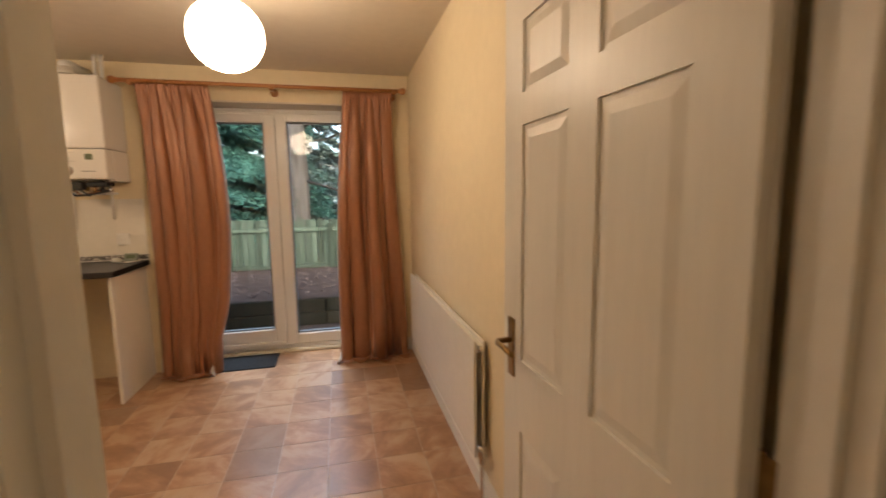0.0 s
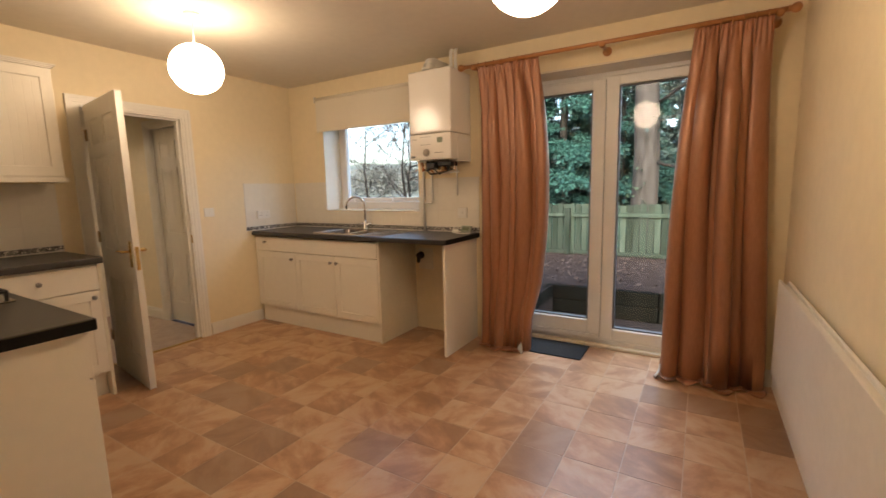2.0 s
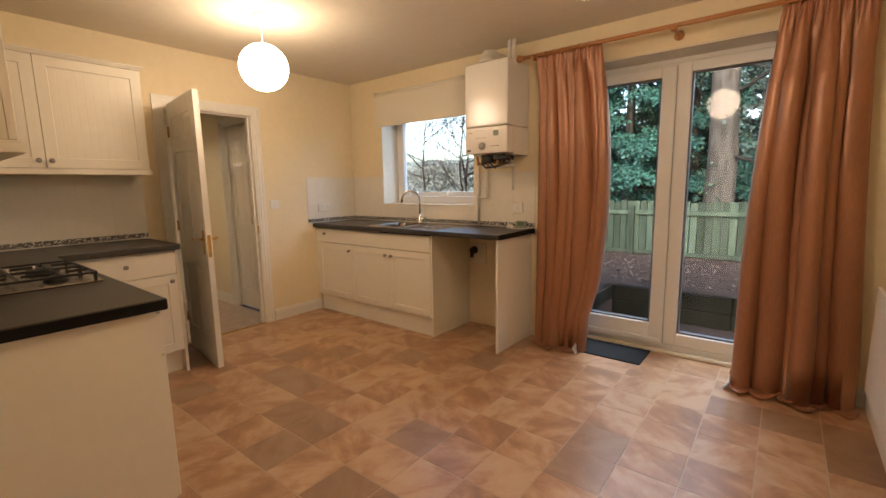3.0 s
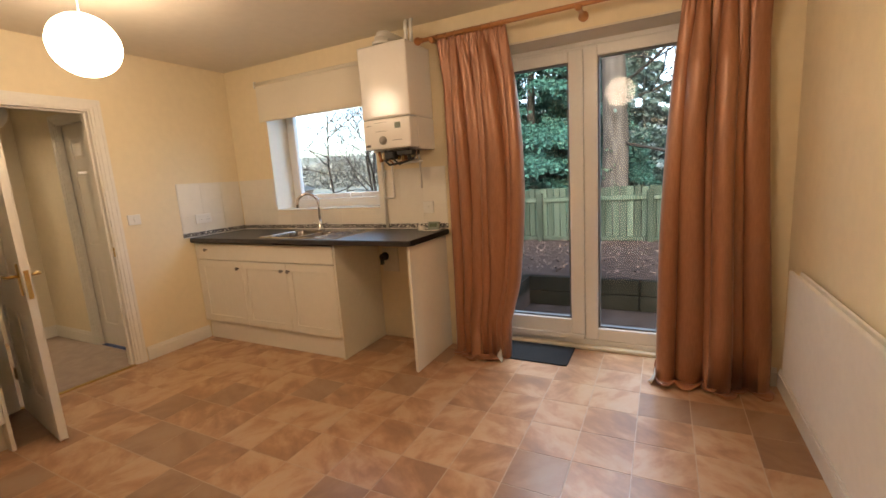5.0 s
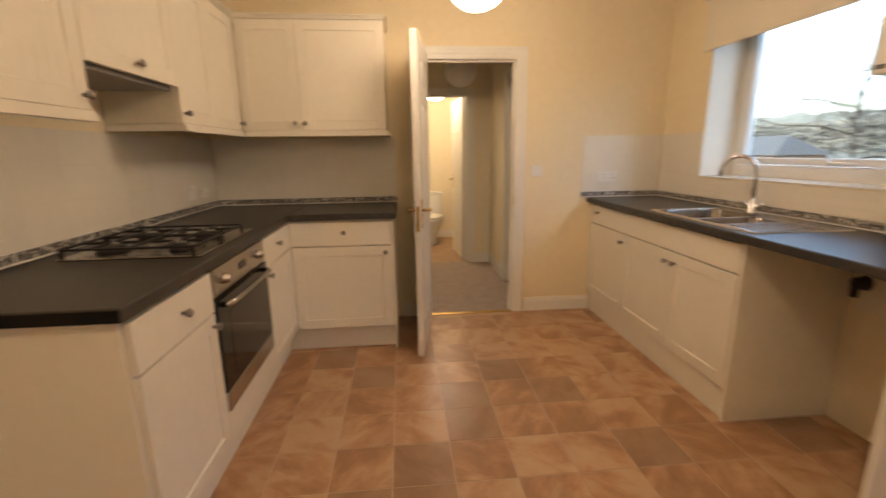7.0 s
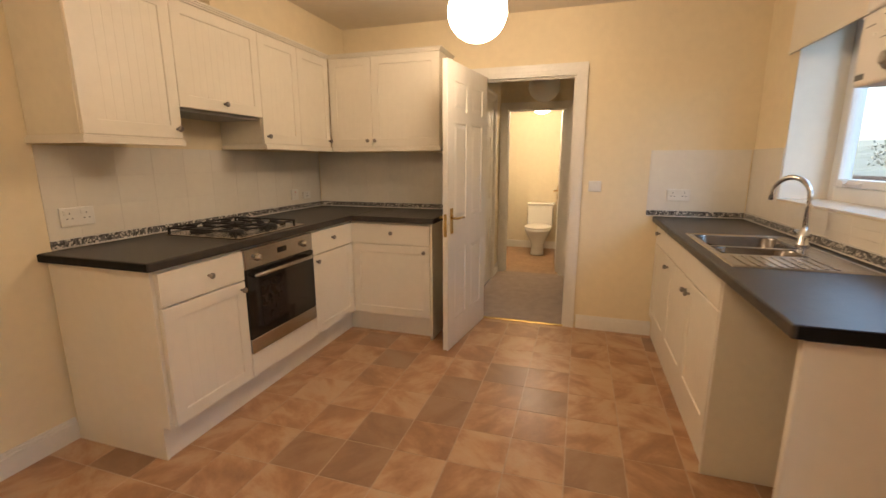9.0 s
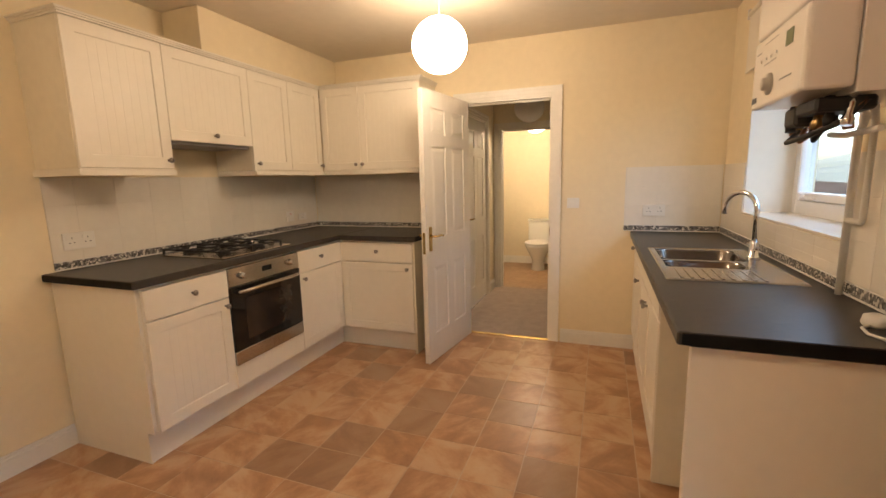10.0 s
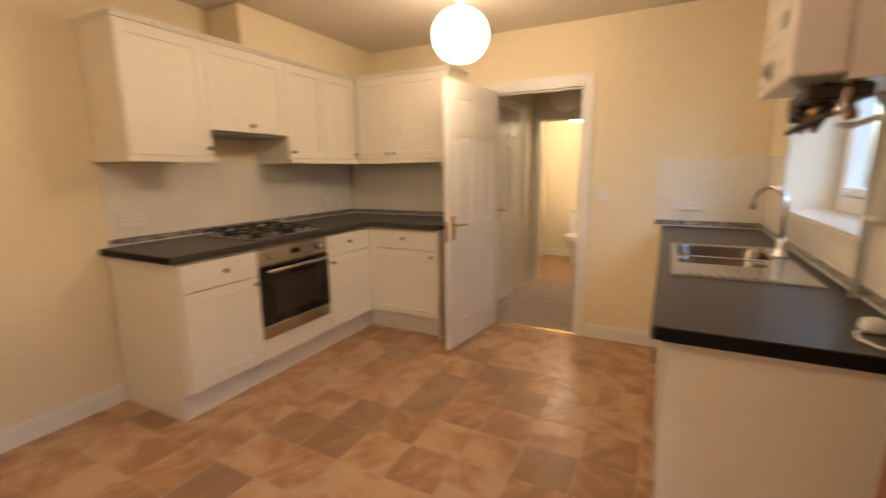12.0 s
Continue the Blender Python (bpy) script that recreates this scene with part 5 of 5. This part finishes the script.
# fence
FYY, FZ0, FZ1 = 10.0, -0.34, 0.68
fe = thing("fence", pose(0, FYY, FZ0), "weathered green-grey timber fence with capping rail", "fence")
bd = mesh_of("board", boxes((0, 0.122, 0.0, 0.020, 0.02, FZ1 - FZ0 + 0.17), bev=0.004), FENCE)
x = -7.0
while x < 8.0:
    part("board", bd, FENCE, fe, m=pose(x, rnd.uniform(0, 0.006), rnd.uniform(-0.025, 0.02), 0, rnd.uniform(-0.5, 0.5), 0))
    x += 0.135
for x in (-5.7, -3.4, -1.1, 1.22, 3.42, 5.7, 7.8):
    part("post", boxes((x - 0.055, x + 0.055, -0.13, -0.035, -0.1, FZ1 - FZ0 + 0.09), bev=0.006), FENCE, fe)
for z in (0.08, FZ1 - FZ0 - 0.10):
    part("rail", boxes((-7, 8, -0.05, -0.004, z, z + 0.085), bev=0.006), FENCE, fe)


def leaves_mesh(name, centres, size, droop, rg, mat):
    """Many small bent sprays round the given centres; (x, y, z, outward x, outward y) rows."""
    n = len(centres)
    c = np.array(centres)
    a = rg.uniform(0, 2 * np.pi, n)
    out = np.stack([c[:, 3], c[:, 4], -droop + 0 * a], 1)
    out += rg.normal(0, 0.45, out.shape)
    out /= np.linalg.norm(out, axis=1)[:, None]
    side = np.cross(out, rg.normal(0, 1, out.shape))
    side /= np.linalg.norm(side, axis=1)[:, None]
    s = size * rg.uniform(0.5, 1.4, n)[:, None]
    p = c[:, :3]
    v = np.stack([p, p + out * s * 0.5 + side * s * 0.32, p + out * s, p + out * s * 0.5 - side * s * 0.32], 1).reshape(-1, 3)
    me = bpy.data.meshes.new(name)
    me.from_pydata(v.tolist(), [], np.arange(4 * n).reshape(-1, 4).tolist())
    me.materials.append(mat)
    return me


def conifer(x, y, h, r, n, mat, seed, label, z0=-0.5, bare=0.05):
    rg = np.random.default_rng(seed)
    t = thing("conifer", pose(x, y, z0), label, "tree", "garden conifers")
    part("trunk", tube([(0, 0, 0), (0.05, 0, h * 0.5), (0, 0, h * 0.98)], 0.035 * h * 0.5, 8, None, 0.02), BARK, t)
    rows = []
    nb = int(h * 13)
    for k in range(nb):
        f = bare + (1 - bare) * (k + rg.uniform()) / nb
        a = rg.uniform(0, 2 * np.pi)
        L = r * (1 - f) ** 0.75 * rg.uniform(0.65, 1.15) + 0.15
        m = max(4, int(n / nb * (L / r + 0.15) * 6.0))
        q = np.sqrt(rg.uniform(0.03, 1, m))
        w = rg.normal(0, 0.13 * L + 0.05, m)
        ux, uy = np.cos(a), np.sin(a)
        px, py = ux * L * q - uy * w * (1.1 - q * 0.6), uy * L * q + ux * w * (1.1 - q * 0.6)
        pz = h * f - 0.28 * L * q ** 1.6 + rg.normal(0, 0.05, m) - np.abs(w) * 0.3
        rows += list(zip(px, py, np.maximum(pz, 0.05), np.full(m, ux) + w, np.full(m, uy)))
    part("crown", leaves_mesh("crown", rows, 0.105, 0.45, rg, mat), mat, t)
    return t


conifer(0.1, 13.4, 9.5, 2.3, 32000, NEEDLE, 1, "dense blue-green conifer behind the fence")
conifer(-2.6, 14.2, 9.0, 2.4, 22000, NEEDLE, 2, "dense blue-green conifer behind the fence")
conifer(1.4, 15.6, 10.5, 2.2, 20000, NEEDLE, 3, "dark green conifer behind the fence")
conifer(-0.9, 17.2, 12.0, 2.8, 16000, NEEDLE2, 9, "dark green conifer far behind the fence")
conifer(1.9, 20.5, 11.0, 2.4, 12000, NEEDLE2, 10, "dark green conifer far behind the fence")
conifer(5.6, 17.5, 7.5, 2.0, 7000, NEEDLE2, 4, "dark green conifer with sky behind it")
conifer(8.6, 15.8, 9.0, 2.0, 7000, NEEDLE2, 5, "dark green conifer behind the fence")
conifer(2.9, 19.0, 6.0, 2.6, 5000, NEEDLE2, 6, "dark green conifer far behind the fence")
conifer(-5.6, 17.0, 5.0, 1.8, 3500, NEEDLE2, 8, "dark green conifer behind the fence")


def limbs(bm, p, d, length, r, depth, rnd, bend=0.25, kids=3, up=0.15):
    """A limb that forks again and again, growing thinner."""
    pts, q, v = [p], Vector(p), Vector(d).normalized()
    n = 4
    for _ in range(n):
        v = (v + Vector((rnd.uniform(-bend, bend), rnd.uniform(-bend, bend), rnd.uniform(-bend, bend) + up * 0.3))).normalized()
        q = q + v * length / n
        pts.append(tuple(q))
    tube(pts, r, 6 if depth > 1 else 4, bm, r * 0.55)
    if depth:
        for k in range(kids):
            f = Vector(pts[rnd.randint(2, n)])
            side = Vector((rnd.uniform(-1, 1), rnd.uniform(-1, 1), rnd.uniform(-0.3, 0.9))).normalized()
            limbs(bm, tuple(f), tuple(v * 0.5 + side), length * rnd.uniform(0.55, 0.8), r * 0.5, depth - 1, rnd, bend, kids, up)


def big_tree():
    rnd = random.Random(12)
    t = thing("broad_tree", pose(2.55, 12.0, -0.5), "tall grey-barked tree with an ivy-flecked trunk", "tree")
    bm = tube([(0, 0, 0), (0.0, 0, 0.5), (0.03, 0, 2.4), (-0.04, 0, 5.0), (0, 0, 8.0)], 0.37, 14, None, 0.22)
    for v in bm.verts:
        k = 1 + 0.10 * noise.noise(Vector((v.co.x * 3, v.co.y * 3, v.co.z * 0.7)))
        v.co.x *= k
        v.co.y *= k
    part("trunk", bm, BARK, t)
    for k, (z, d) in enumerate((((3.6), (1.0, -0.2, 0.35)), ((4.3), (-1, 0.3, 0.25)), ((3.2), (0.9, 0.6, 0.1)), ((5.0), (0.6, -0.6, 0.5)), ((2.4), (1.0, -0.5, -0.15)))):
        bm = bmesh.new()
        limbs(bm, (0, 0, z), d, 2.0, 0.042, 4, rnd)
        part("limb", bm, BARK2, t)
    rg = np.random.default_rng(5)
    rows = []
    for _ in range(70):
        cx, cy, cz = rg.uniform(0.2, 3.4), rg.uniform(-0.6, 2.5), rg.uniform(1.6, 6.5)
        for _ in range(45):
            rows.append((cx + rg.normal(0, 0.3), cy + rg.normal(0, 0.3), cz + rg.normal(0, 0.10), rg.normal(), rg.normal()))
    part("crown", leaves_mesh("crown", rows, 0.12, 0.2, rg, NEEDLE2), NEEDLE2, t)
    rows = [(0.36 * math.cos(a), 0.36 * math.sin(a), z, math.cos(a), math.sin(a)) for a, z in zip(rg.uniform(-2.8, -1.2, 70), rg.uniform(0.2, 2.2, 70))]
    part("ivy", leaves_mesh("ivy", rows, 0.09, 0.4, rg, IVY), IVY, t)
    return t


big_tree()


def bare_tree(x, y, h, seed, z0=-0.6):
    rnd = random.Random(seed)
    t = thing("bare_tree", pose(x, y, z0), "leafless tree with fine dark branches", "tree", "bare trees beyond the window")
    part("trunk", tube([(0, 0, 0), (0.10, 0.02, h * 0.2), (-0.06, 0.05, h * 0.42), (0.12, 0.1, h * 0.75)], h * 0.009, 8, None, h * 0.004), BARK2, t)
    for i in range(8):
        a = rnd.uniform(0, 6.28)
        bm = bmesh.new()
        limbs(bm, (0, 0.03, h * (0.22 + 0.06 * i)), (math.cos(a), math.sin(a), 0.45), h * 0.31, h * 0.0044, 4, rnd, 0.34, 4)
        part("limb", bm, BARK2, t)
    return t


bare_tree(-2.2, 8.6, 4.6, 21)
bare_tree(-5.2, 12.5, 6.0, 22)
bare_tree(-9.5, 15.5, 6.5, 23)
bare_tree(-3.8, 17.5, 7.0, 24)


def far_hill():
    """Wooded ridges in the distance with an uneven skyline."""
    bm = bmesh.new()
    rows = []
    for k in range(0, 241):
        x = -420 + 3.5 * k
        y = 190 + 0.0 * x
        top = 15 + 6 * noise.noise((x * 0.008, 2, 0)) + 2.2 * noise.noise((x * 0.09, 7, 0)) + 1.0 * noise.noise((x * 0.4, 9, 0))
        rows.append([bm.verts.new((x, y - 162, -3)), bm.verts.new((x, y - 40, top * 0.45 + 1.5 * noise.noise((x * 0.3, 4, 0)))), bm.verts.new((x, y, top)), bm.verts.new((x, y + 60, -3))])
    for a, b in zip(rows, rows[1:]):
        for i in range(3):
            bm.faces.new((a[i], b[i], b[i + 1], a[i + 1]))
    return slab("backdrop_hill", bm, HILL, "distant wooded hillside, haze in its colour, under a white sky", "hill")


far_hill()
rg = np.random.default_rng(31)
rows = []
for _ in range(42000):
    x, y = rg.uniform(-125, -12), rg.uniform(66, 92)
    top = 5.2 + 2.4 * noise.noise((x * 0.10, y * 0.08, 3)) + 1.0 * noise.noise((x * 0.5, y * 0.3, 8))
    rows.append((x, y, -3 + (top + 3) * rg.uniform(0, 1) ** 0.7, rg.normal(), rg.normal()))
# twigs kept pale and low in contrast, with the haze in their colour
wood = surface("hazy_winter_twigs", (0.13, 0.142, 0.138), 1.0, spec=0.0, var=0.2, scale=0.12, fine=0.8, bump=0, c2=(0.085, 0.097, 0.096))
tagged(new("far_trees", leaves_mesh("far_trees", rows, 0.7, -0.3, rg, wood)), "winter woodland on the far slope, haze in its grey-green colour", "trees", kind="stuff")
ho = thing("house", pose(-59.5, 58.0, -3.6), "far bungalow with a pale grey slate roof", "house")
part("wall", boxes((-5, 5, -4, 4, 0, 3.9)), BRICK, ho)
bm = bmesh.new()
v = [bm.verts.new(p) for p in ((-5.5, -4.6, 3.8), (5.5, -4.6, 3.8), (5.5, 4.6, 3.8), (-5.5, 4.6, 3.8), (-4.2, 0, 6.6), (2.4, 0, 6.6))]
for f in ((0, 1, 5, 4), (1, 2, 5), (2, 3, 4, 5), (3, 0, 4), (3, 2, 1, 0)):
    bm.faces.new([v[i] for i in f])
part("roof", bm, SLATE, ho, "pale slate hipped roof")
for x in (-2.6, 1.6):
    wdw = part("window", boxes((x, x + 1.4, -4.06, -4.0, 1.6, 2.9), bev=0.01), UPVC, ho)
    part("pane", boxes((x + 0.08, x + 1.32, -4.08, -4.061, 1.68, 2.82)), BLACK, wdw)

# ---- floor squares, nearest things last in the file ----
TS = 0.248
floor_tile = {}
for i in range(19):
    for j in range(16):
        x0, y0 = 0.068 + TS * (i - 1), 0.006 + TS * (j - 1)
        x1, y1 = min(x0 + TS, E), min(y0 + TS, 3.55)
        x0, y0 = max(x0, -0.02), max(y0, -0.05)
        if x1 - x0 < 0.03 or y1 - y0 < 0.03 or (y0 > N - 0.01 and not FDA < (x0 + x1) / 2 < FDB):
            continue
        key = (round(x1 - x0, 3), round(y1 - y0, 3))
        if key not in floor_tile:
            floor_tile[key] = mesh_of("floor_tile", boxes((0.0025, key[0] - 0.0025, 0.0025, key[1] - 0.0025, -0.004, 0.0), bev=0.0004), VINYL)
        part("floor_tile", floor_tile[key], VINYL, floor, m=pose(x0, y0, 0))
